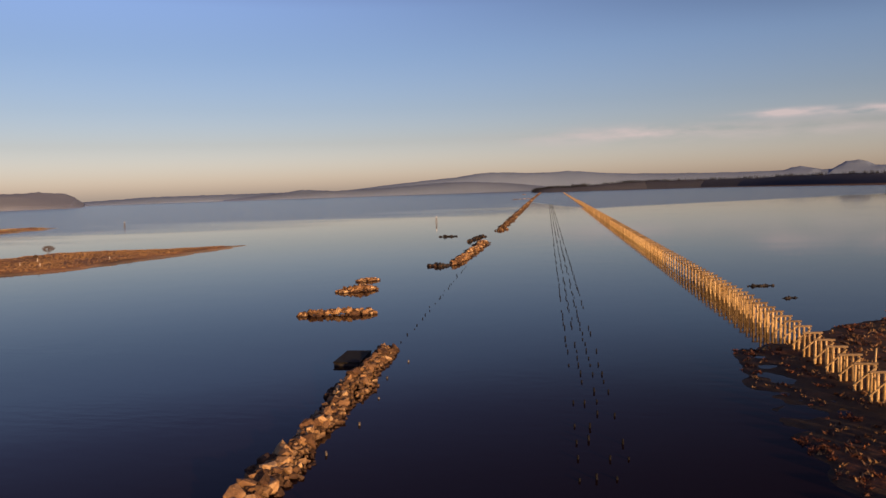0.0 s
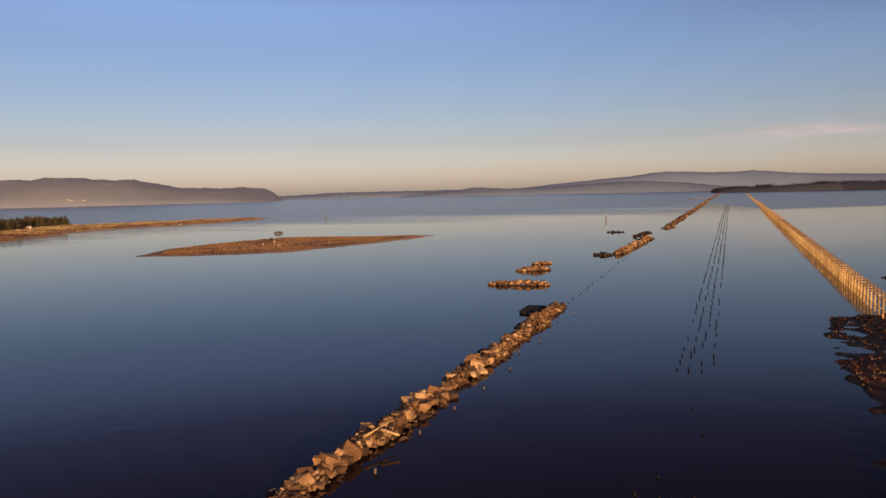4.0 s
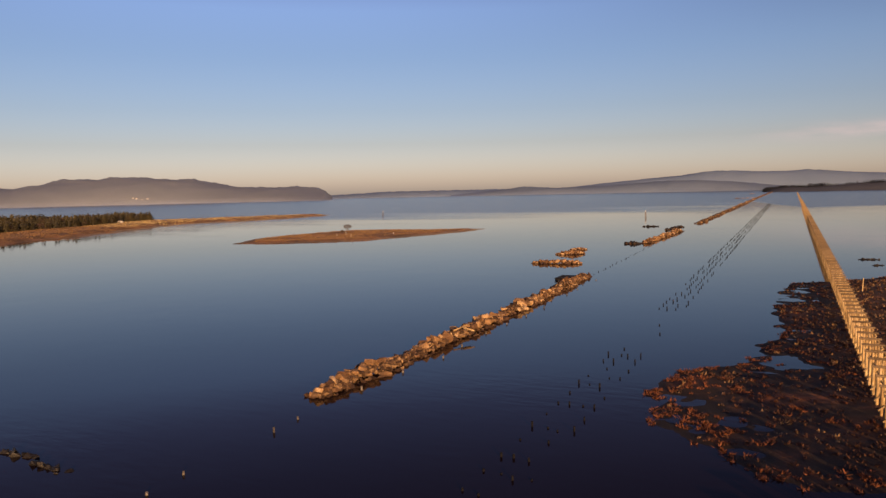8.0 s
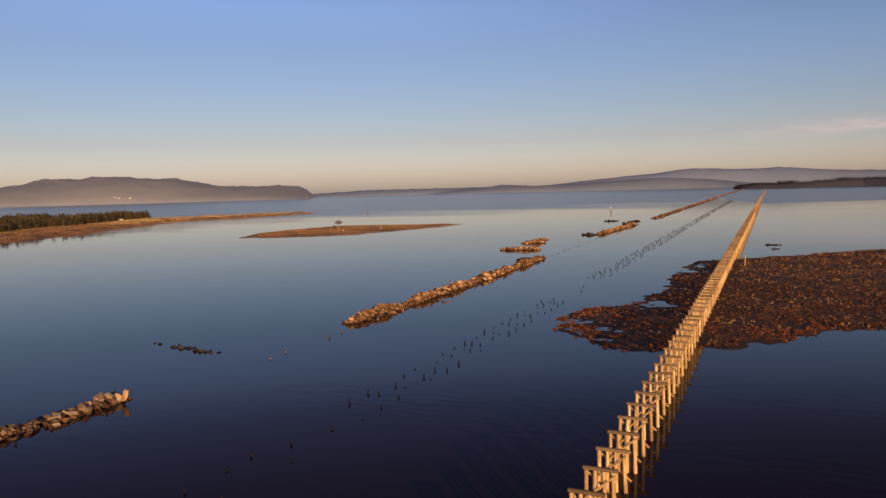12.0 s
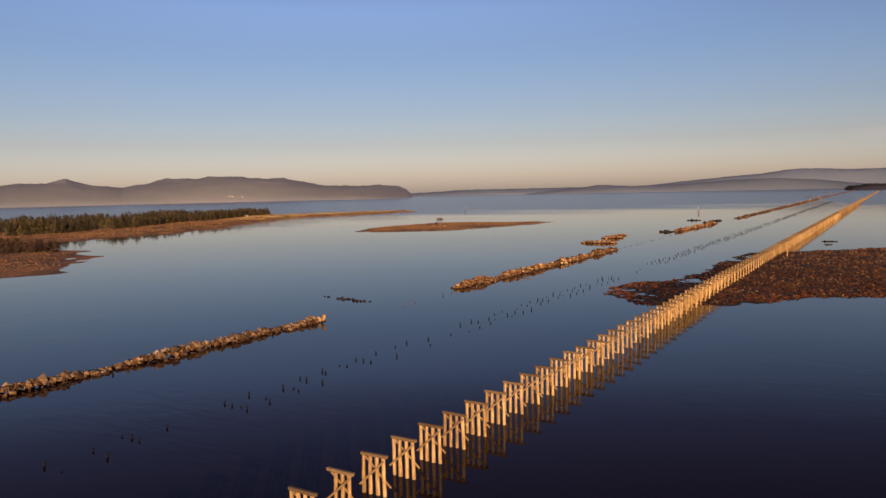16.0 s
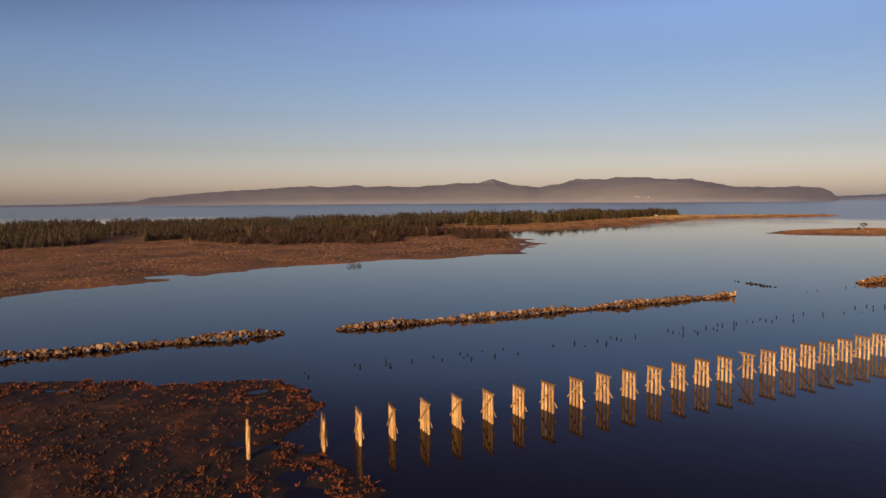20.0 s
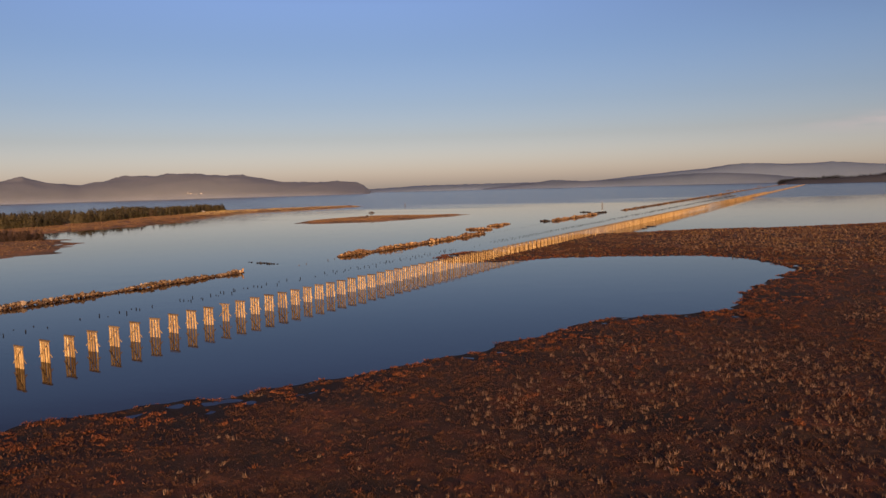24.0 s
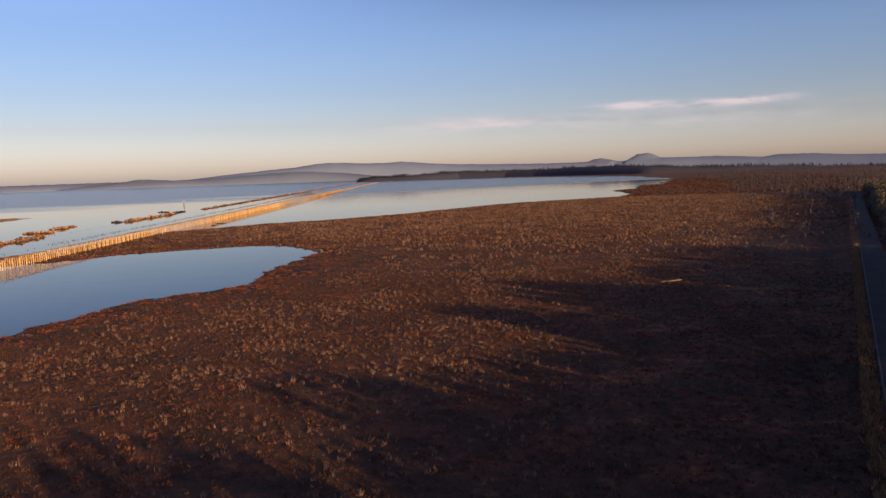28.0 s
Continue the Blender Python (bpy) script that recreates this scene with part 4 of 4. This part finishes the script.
for k, (x, y, L, a) in enumerate(((255.5, -122.5, 6.5, 20), (114.6, 148.5, 6.0, 10), (150.5, 172, 4.0, 60), (218, -165, 4.5, 100))):
    bm = bmesh.new()
    log(bm, (-L / 2, 0, 0.55), (L / 2, 0, 0.6), 0.28, 0.16, 8, 0.06, 950 + k)
    log(bm, (L * 0.3, 0, 0.6), (L * 0.42, 0.5, 1.2), 0.09, 0.05, 6, 0.0, 960 + k)
    tagged(link("driftwood_log", bm_mesh("driftwood_log", bm, M_cap, True), None, pose(x, y, 0, 0, 0, a)), "bleached driftwood log stranded on the marsh", "log", "driftwood")

house(-622, 408, 2.2, 30, 4.5, 3.0, 1.8, "hut", "small white hut on the spit's beach ridge", "")
for k, (a, b, r0) in enumerate((((-29.2, 12.6, 1.8), (-28.6, 18.4, 2.2), 0.15), ((-28.4, 15.0, 2.0), (-26.2, 15.3, 1.5), 0.2))):
    bm = bmesh.new()
    log(bm, a, b, r0, r0 * 0.7, 8, 0.05, 970 + k)
    tagged(link("driftwood_log", bm_mesh("driftwood_log", bm, M_pile, True)), "pale bleached log lying across the breakwater's boulders", "log", "driftwood")

# ---- trees ----
def conifer_piece(seed, n=64, slim=0.2, low=0.08):
    """A small tree of one unit height: trunk and ragged sprays of needles, as loose triangles."""
    r = np.random.default_rng(seed)
    v, f = [], []
    for k in range(n):
        t = r.uniform(low, 1.0)
        rad = slim * (1.06 - t) ** 0.8 * r.uniform(0.45, 1.1)
        a = r.uniform(0, 6.283)
        c = np.array([rad * math.cos(a), rad * math.sin(a), t])
        out = np.array([math.cos(a), math.sin(a), -0.35])
        side = np.array([-math.sin(a), math.cos(a), 0])
        s = 0.10 * (1.15 - 0.6 * t) * r.uniform(0.7, 1.3)
        i = len(v)
        v += [c + out * s * 0.9, c - out * s * 0.7 + side * s * 0.7, c - out * s * 0.6 - side * s * 0.7 + np.array([0, 0, s * 0.7])]
        f.append((i, i + 1, i + 2))
    i = len(v)
    v += [np.array([0.02, 0, 0]), np.array([-0.015, 0.015, 0]), np.array([-0.015, -0.015, 0]), np.array([0, 0, 0.97])]
    f += [(i, i + 1, i + 3), (i + 1, i + 2, i + 3), (i + 2, i, i + 3)]
    return np.array(v), np.array(f)


CON = [conifer_piece(s, 72, 0.30 + 0.03 * (s % 4)) for s in range(8)]
LIFTED = [conifer_piece(80 + s, 60, 0.36, 0.36) for s in range(4)]
BUSH = [conifer_piece(50 + s, 46, 0.42) for s in range(5)]


def wood(name, n, spot, tall, pieces, material, label, seed, grow=None, wide=1.0):
    r = random.Random(seed)
    rows = []
    while len(rows) < n:
        x, y, z = spot(r)
        if z is None:
            continue
        h = r.uniform(*tall) * (1 + 0.34 * float(vnoise(x / 26, y / 26, seed))) * (grow(x, y) if grow else 1.0)
        rows.append((r.randrange(len(pieces)), x, y, z, h * wide, h * wide, h, r.uniform(0, 6.28), 0.0))
    v, f = scatter(pieces, rows)
    return tagged(link(name, mesh_from(name, v, f, material)), label, "trees", kind="stuff")


FOREST = [(-350, -420), (-350, -300), (-366, -270), (-400, -225), (-438, -165), (-460, -115), (-478, -40), (-500, 45), (-515, 85), (-512, 120), (-525, 190), (-560, 275), (-585, 330), (-612, 385), (-645, 425),
          (-645, 470), (-668, 475), (-705, 400), (-755, 200), (-790, 0), (-810, -300), (-810, -420)]


def spot_in(poly, x0, x1, y0, y1, height, edge=0.0, ragged=0.0):
    def f(r):
        x, y = r.uniform(x0, x1), r.uniform(y0, y1)
        d = inside_depth(np.array([x]), np.array([y]), poly)[0] + ragged * vnoise(x / 35, y / 22, 90)
        if ragged and vnoise(x / 60, y / 30, 91) < -0.45 and d < 40:
            return 0, 0, None
        if d < 0 or (edge and d > edge):
            return 0, 0, None
        return x, y, height
    return f


def point_spot(r):
    k = min(int(len(POINT) * r.random() ** 1.4), len(POINT) - 2)
    t = r.random()
    x, y, h = (POINT[k][i] + (POINT[k + 1][i] - POINT[k][i]) * t for i in range(3))
    return x + r.uniform(-12, 12), y + r.uniform(-25, 12), h * 0.93 - 1.5


def low_south(x, y):
    """The spit's wood stands lower towards its southern end."""
    return float(np.interp(y, (-60, 120), (0.68, 1.0)))


wood("spit_wood", 3400, spot_in(FOREST, -820, -300, -420, 480, 0.5, 0, 9), (6.6, 10.6), CON + BUSH, M_conifer, "dense dark-green shore pines on the spit", 61, low_south)
wood("spit_wood_edge", 900, spot_in(FOREST, -820, -300, -420, 480, 0.5, 14, 9), (5, 10.0), CON + BUSH, M_conifer, "front row of shore pines, sunlit olive green", 62, low_south)
# front trees of the same wood, brightened by colour as if sunlit
wood("spit_olive_wood", 1100, spot_in(FOREST, -720, -480, 70, 480, 0.5, 28, 5), (6.5, 10.5), BUSH + CON, M_olive, "olive shore trees at the spit's end, sunlight put into their colour", 56, None, 1.2)
wood("spit_round_wood", 900, spot_in(FOREST, -820, -300, -420, 480, 0.5, 30, 9), (6, 10.5), BUSH, M_conifer, "rounded olive-brown trees along the spit's wood", 59, low_south, 1.5)
wood("spit_mixed_scrub", 900, spot_in(FOREST, -820, -300, -420, 480, 0.5, 30, 9), (4, 10.0), BUSH, M_shrub, "bare brown alders between the shore pines", 60, low_south, 1.4)
SHRUB = [(-420, -200), (-345, -178), (-308, -155), (-297, -107), (-312, -62), (-318, -42), (-302, 0), (-330, 12), (-372, 24), (-415, 30), (-470, 30), (-478, -40), (-462, -112), (-440, -165)]
wood("spit_scrub", 1900, spot_in(SHRUB, -480, -295, -200, 35, 0.5, 0, 6), (2.0, 5.5), BUSH, M_shrub, "bare brown willow scrub behind the marsh", 63, None, 1.8)
def dome_bush(x, y, z, wide, h, seed, label):
    """A spreading bush: bare stems under a wide dome of twigs."""
    r = np.random.default_rng(seed)
    e = empty("bush", pose(x, y, z), label, "bush")
    for k in range(6):
        bm = bmesh.new()
        a = 6.283 * k / 6 + r.uniform(-0.3, 0.3)
        log(bm, (0.2 * math.cos(a), 0.2 * math.sin(a), -0.3), (wide * 0.3 * math.cos(a), wide * 0.3 * math.sin(a), h * 0.7), 0.09, 0.04, 6, 0.05, seed + k)
        part("stem", bm, M_trunk, e)
    n = 900
    c = r.normal(0, 1, (n, 3))
    c /= np.linalg.norm(c, axis=1)[:, None]
    c *= (r.uniform(0.3, 1.0, n) ** 0.5)[:, None]
    c = c * (wide / 2, wide / 2, h * 0.36) + (0, 0, h * 0.66)
    v = (c[:, None, :] + r.normal(0, 1, (n, 3, 3)) * 0.16).reshape(-1, 3)
    link("crown", mesh_from("crown", v, np.arange(n * 3).reshape(-1, 3), M_shrub), e)


dome_bush(-277, 327, 1.0, 6.4, 4.4, 640, "wide dark leafless bush on the grassy island")
dome_bush(-262, 300, 1.0, 2.2, 1.8, 650, "small dark shrub on the island's crest")
wood("islet_scrub", 14, lambda r: (r.uniform(-280, -205), r.uniform(235, 340), 0.9), (0.8, 1.6), BUSH, M_shrub, "few small shrubs on the grassy island", 65)
wood("spit_tip_scrub", 26, lambda r: (-590 + r.uniform(-50, 35), 540 + r.uniform(-70, 70), 2.2), (1.5, 3.0), BUSH, M_shrub, "low scrub along the spit's beach ridge", 66)
wood("shore_bush", 9, lambda r: (-169.5 + r.uniform(-1.5, 1.5), -153 + r.uniform(-4, 4), 0.0), (1.1, 2.0), BUSH, M_inland, "dark bush at the edge of the spit's marsh", 58, None, 1.5)
# far woods: their violet and blue tint is painted distance haze
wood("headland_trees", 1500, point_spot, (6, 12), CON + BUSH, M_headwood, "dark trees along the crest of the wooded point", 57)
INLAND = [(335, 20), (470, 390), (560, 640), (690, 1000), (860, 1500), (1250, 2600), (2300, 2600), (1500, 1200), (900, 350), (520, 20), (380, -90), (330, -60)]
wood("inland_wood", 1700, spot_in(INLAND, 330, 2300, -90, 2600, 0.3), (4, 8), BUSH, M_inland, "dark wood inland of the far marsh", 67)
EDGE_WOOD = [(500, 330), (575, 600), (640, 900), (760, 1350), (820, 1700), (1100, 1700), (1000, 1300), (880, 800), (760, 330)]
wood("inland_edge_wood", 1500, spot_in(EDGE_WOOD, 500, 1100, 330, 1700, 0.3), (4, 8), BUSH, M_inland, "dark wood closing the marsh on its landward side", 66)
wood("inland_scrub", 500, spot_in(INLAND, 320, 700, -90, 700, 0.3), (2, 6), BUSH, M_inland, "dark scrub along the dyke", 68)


def tree(x, y, h, seed, wide):
    r = np.random.default_rng(seed)
    e = empty("tree", pose(x, y, 0.3), "tall dark roadside tree in full leaf beside the dyke road", "tree", "roadside trees")
    bm = bmesh.new()
    log(bm, (0, 0, -0.3), (r.normal(0, 0.3), r.normal(0, 0.3), h * 0.75), h * 0.022, h * 0.006, 8, 0.15, seed)
    for k in range(7):
        a, t = r.uniform(0, 6.283), r.uniform(0.25, 0.65)
        log(bm, (0, 0, h * t), (wide * 0.7 * math.cos(a), wide * 0.7 * math.sin(a), h * (t + 0.18)), h * 0.008, h * 0.002, 5, 0.1, seed + k)
    part("trunk", bm, M_trunk, e)
    n = 2000
    c = r.normal(0, 1, (n, 3))
    c /= np.linalg.norm(c, axis=1)[:, None]
    c *= (r.uniform(0.35, 1.0, n) ** 0.5)[:, None]
    c *= 1 + 0.25 * vnoise(c[:, 0] * 3 + seed, c[:, 2] * 3, seed)[:, None]
    c = c * (wide, wide, h * 0.42) + (0, 0, h * 0.58)
    d = r.normal(0, 1, (n, 3, 3)) * 0.40
    v = (c[:, None, :] + d).reshape(-1, 3)
    link("crown", mesh_from("crown", v, np.arange(n * 3).reshape(-1, 3), M_leaf), e)
    return e


# crown height of the belt by metres along the dyke
BELT = [(-330, 5), (-80, 5), (-76, 13), (-62, 14.5), (-58, 9), (-48, 9), (-45, 13.5), (-30, 13.5), (-26, 10.8), (-12, 10.3), (2, 9), (12, 8), (15, 14), (24, 14), (28, 10), (36, 10),
        (40, 12.5), (48, 12.5), (51, 15), (60, 15), (64, 11), (150, 11), (175, 8), (230, 9.5), (280, 8), (330, 11), (430, 10), (520, 12), (680, 10)]


def belt_height(s):
    return float(np.interp(s, [p[0] for p in BELT], [p[1] for p in BELT]))


def belt(n, s0, s1, pieces, label, seed):
    r = random.Random(seed)
    rows = []
    for _ in range(n):
        s, o = r.uniform(s0, s1), r.uniform(12, 33)
        h = belt_height(s) * r.uniform(0.95, 1.22)
        rows.append((r.randrange(len(pieces)), 244 + 0.473 * s + 0.881 * o, -233 + 0.881 * s - 0.473 * o, 0.2, min(h, 9.5), min(h, 9.5), h, r.uniform(0, 6.28), 0.0))
    v, f = scatter(pieces, rows)
    tagged(link("dyke_belt", mesh_from("dyke_belt", v, f, M_leaf)), label, "trees", kind="stuff")


belt(260, -330, -78, BUSH, "lower scrub belt along the dyke road", 90)
belt(210, -78, -14, BUSH, "dense dark tree belt along the dyke road", 91)
belt(190, -14, 52, LIFTED, "dark trees with bare lower trunks beside the road", 92)
belt(300, 52, 170, BUSH, "dense dark tree belt further along the dyke", 93)
belt(620, 170, 680, BUSH, "dark tree belt along the far dyke", 94)
rt = random.Random(31)
base = [tree(0, 0, h, 700 + k, w) for k, (h, w) in enumerate(((15, 4.2), (13, 3.6), (17, 4.6)))]
used = set()
for k in range(160):
    s = -300 + k * 6.0 + rt.uniform(-3, 3)
    off = 13 + rt.uniform(0, 22)
    if rt.random() < 0.2 or -12 < s < 46:
        continue
    big = belt_height(s) / 15.5 * rt.uniform(0.85, 1.0)
    m = pose(244 + 0.473 * s + 0.881 * off, -233 + 0.881 * s - 0.473 * off, 0.3, 0, 0, rt.uniform(0, 360)) @ Matrix.Scale(big, 4)
    src = base[rt.randrange(3)]
    if src in used:
        c = copy_thing(src, m)
        c.matrix_basis = m
    else:
        src.matrix_basis = m
        used.add(src)

# ---- dyke road ----
v, q = [], []
for k in range(150):
    s = -280 + 6 * k
    for o in (0.2, 2.2, 4.6, 6.6):
        v.append((244 + 0.473 * s + 0.881 * o, -233 + 0.881 * s - 0.473 * o, 1.50 + 0.05 * (1 < o < 5)))
    if k:
        q += [(4 * k - 4 + i, 4 * k - 3 + i, 4 * k + 1 + i, 4 * k + i) for i in range(3)]
tagged(link("road", mesh_from("road", v, q, M_road, True)), "narrow asphalt dyke road in deep shade", "road", kind="structure")

v, q = [], []
for k in range(150):
    s = -280 + 6 * k
    for o in (0.42, 0.52):
        v.append((244 + 0.473 * s + 0.881 * o, -233 + 0.881 * s - 0.473 * o, 1.512))
    if k:
        q.append((2 * k - 2, 2 * k - 1, 2 * k + 1, 2 * k))
tagged(link("road_edge_line", mesh_from("road_edge_line", v, q, M_line)), "worn white line along the road's edge", "road marking", kind="structure")


# ---- marsh plants ----
def blades(spots, height, width, material, name, label, lean=0.25, per=5):
    """Tufts of narrow blades: spots are x, y, z, size."""
    n = len(spots)
    s = np.repeat(np.asarray(spots), per, axis=0)
    a = rng.uniform(0, 6.283, n * per)
    off = rng.normal(0, 0.16, (n * per, 2)) * s[:, 3:4]
    h = height * s[:, 3] * rng.uniform(0.6, 1.15, n * per)
    w = width * s[:, 3] * rng.uniform(0.7, 1.3, n * per)
    bx, by = s[:, 0] + off[:, 0], s[:, 1] + off[:, 1]
    tx, ty = rng.normal(0, lean, n * per) * h, rng.normal(0, lean, n * per) * h
    V = np.stack([np.stack([bx - w * np.cos(a), by - w * np.sin(a), s[:, 2] - 0.05], 1), np.stack([bx + w * np.cos(a), by + w * np.sin(a), s[:, 2] - 0.05], 1),
                  np.stack([bx + tx, by + ty, s[:, 2] + h], 1)], 1).reshape(-1, 3)
    ob = link(name, mesh_from(name, V, np.arange(n * per * 3).reshape(-1, 3), material))
    return tagged(ob, label, "marsh plants", kind="stuff")


def verge_spots(n):
    s, o = rng.uniform(-270, 500, n), rng.uniform(-1.8, -0.2, n)
    return np.stack([244 + 0.473 * s + 0.881 * o, -233 + 0.881 * s - 0.473 * o, 1.2 + 0 * s, rng.uniform(0.6, 1.3, n)], 1)


def marsh_spots(n, x0, x1, y0, y1, want, smin, smax, low=0.06):
    x, y = rng.uniform(x0, x1, n), rng.uniform(y0, y1, n)
    z = east_height(x, y)
    k = (z > low) & want(x, y) & (np.abs(road_off(x, y) - 3.4) > 3.6) & (road_off(x, y) < 40)
    x, y, z = x[k], y[k], z[k]
    return np.stack([x, y, z, rng.uniform(smin, smax, len(x))], 1)


def inland(x, y):
    return inside_depth(x, y, EAST)


def near(x, y):
    """Reed stands: away from the tide line, in drifts."""
    grow = np.clip((inland(x, y) - 10) / 30, 0, 1)
    return vnoise(x / 13, y / 13, 70) + 0.8 * vnoise(x / 3.1, y / 3.1, 71) + 1.2 * (grow - 1) > rng.uniform(-0.7, 1.5, x.shape)


def shore_mat(x, y):
    """Orange mats of dead leaf: mostly along the tide line."""
    rim = np.exp(-np.clip(inland(x, y), 0, 200) / 11)
    return vnoise(x / 4 + 0.7 * vnoise(x / 15, y / 15, 78), y / 3.2, 76) + 0.5 * vnoise(x / 1.8, y / 1.4, 77) + 1.3 * rim - 0.4 * ((x < 60) & (y > 25) & (y < 150)) > rng.uniform(0.6, 1.5, x.shape)


blades(marsh_spots(52000, 85, 330, -310, -60, near, 0.4, 1.1), 0.62, 0.055, M_reed, "reed_tufts", "straw-coloured reed tufts standing over the marsh", 0.3, 11)
blades(marsh_spots(46000, 85, 480, -60, 420, near, 0.7, 1.4), 0.85, 0.11, M_reed, "reed_tufts", "straw-coloured reed tufts further along the marsh", 0.25, 6)
blades(marsh_spots(110000, -20, 300, -310, 60, lambda x, y: vnoise(x / 4, y / 4, 72) > rng.uniform(-1.0, 0.8, x.shape), 0.6, 1.3), 0.3, 0.11, M_sedge, "sedge_tufts", "low rust-red sedge hummocks", 0.7, 6)
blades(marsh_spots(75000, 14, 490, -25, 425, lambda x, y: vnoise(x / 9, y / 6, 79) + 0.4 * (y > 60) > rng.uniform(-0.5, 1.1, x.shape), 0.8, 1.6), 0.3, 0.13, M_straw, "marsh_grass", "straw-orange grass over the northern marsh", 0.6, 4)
blades(marsh_spots(60000, 10, 490, 0, 425, lambda x, y: vnoise(x / 5, y / 5, 73) > rng.uniform(-1.0, 0.8, x.shape), 0.9, 1.8), 0.28, 0.2, M_sedge, "sedge_tufts", "low rust-red sedge on the northern marsh", 0.7, 4)
blades(marsh_spots(150000, -20, 330, -310, 250, shore_mat, 0.6, 1.8, -0.03), 0.22, 0.085, M_mat, "leaf_mats", "rust-orange mats of dead leaf along the tide line", 0.95, 15)
blades(marsh_spots(190000, 70, 262, -312, -90, lambda x, y: vnoise(x / 6, y / 6, 74) > rng.uniform(-1.6, 0.9, x.shape), 0.5, 1.2), 0.2, 0.06, M_sedge, "sedge_tufts", "dense low sedge covering the marsh by the dyke", 0.8, 4)


def dry_spots(n, x0, x1, y0, y1, height, low, smin, smax, seed):
    x, y = rng.uniform(x0, x1, n), rng.uniform(y0, y1, n)
    z = height(x, y)
    k = (z > low) & (vnoise(x / 16, y / 16, seed) > rng.uniform(-1.1, 0.7, n))
    return np.stack([x[k], y[k], z[k], rng.uniform(smin, smax, k.sum())], 1)


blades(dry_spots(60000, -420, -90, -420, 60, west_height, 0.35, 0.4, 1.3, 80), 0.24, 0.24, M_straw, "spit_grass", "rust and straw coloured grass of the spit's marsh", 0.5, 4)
blades(dry_spots(30000, -700, -380, 330, 700, west_height, 0.5, 0.7, 1.5, 81), 0.22, 0.4, M_dune, "spit_grass", "pale golden dune grass along the spit", 0.5, 4)
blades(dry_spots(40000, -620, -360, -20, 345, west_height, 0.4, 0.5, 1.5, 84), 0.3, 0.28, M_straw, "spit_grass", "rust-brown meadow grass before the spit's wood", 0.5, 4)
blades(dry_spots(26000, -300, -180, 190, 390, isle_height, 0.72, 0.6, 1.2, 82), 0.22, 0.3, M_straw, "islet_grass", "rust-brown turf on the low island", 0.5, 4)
blades(dry_spots(40000, 180, 900, 425, 1300, far_height, 0.1, 1.2, 2.4, 83), 0.5, 0.5, M_sedge, "sedge_tufts", "rust-red sedge on the far marsh", 0.5, 4)
blades(verge_spots(5000), 0.9, 0.12, M_straw, "verge_grass", "tall dry straw grass on the dyke's verge", 0.3, 5)
wood("marsh_shrub", 60, lambda r: (r.uniform(205, 262), r.uniform(-245, -120), 0.3), (0.7, 1.7), BUSH, M_shrub, "low reddish shrubs in the shaded marsh", 69)


def bare_tree(x, y, h, seed):
    r = random.Random(seed)
    e = empty("bare_tree", pose(x, y, 0.4), "pale leafless tree among the shore pines", "tree", "bare trees")
    bm = bmesh.new()
    log(bm, (0, 0, -0.3), (0.2, 0.1, h * 0.6), h * 0.02, h * 0.01, 7, 0.1, seed)
    part("trunk", bm, M_cap, e)
    for k in range(9):
        bm = bmesh.new()
        a, t = r.uniform(0, 6.28), r.uniform(0.25, 0.6)
        tip = Vector((h * 0.2 * math.cos(a), h * 0.2 * math.sin(a), h * (t + r.uniform(0.25, 0.4))))
        log(bm, (0.1, 0.05, h * t), tip, h * 0.009, h * 0.003, 5, 0.1, seed + k)
        limb = part("limb", bm, M_cap, e)
        bm = bmesh.new()
        for j in range(6):
            b = Vector((0.1, 0.05, h * t)).lerp(tip, 0.4 + 0.1 * j)
            log(bm, b, b + Vector((r.uniform(-1, 1), r.uniform(-1, 1), r.uniform(0.4, 1.4))) * h * 0.07, h * 0.003, h * 0.001, 4, 0, seed + j)
        part("twigs", bm, M_brace, limb, "fine pale twigs")


for k, (x, y, h) in enumerate(((-345, -165, 13), (-322, -90, 9), (-350, -40, 9), (-300, -205, 8))):
    bare_tree(x, y, h, 1200 + 20 * k)
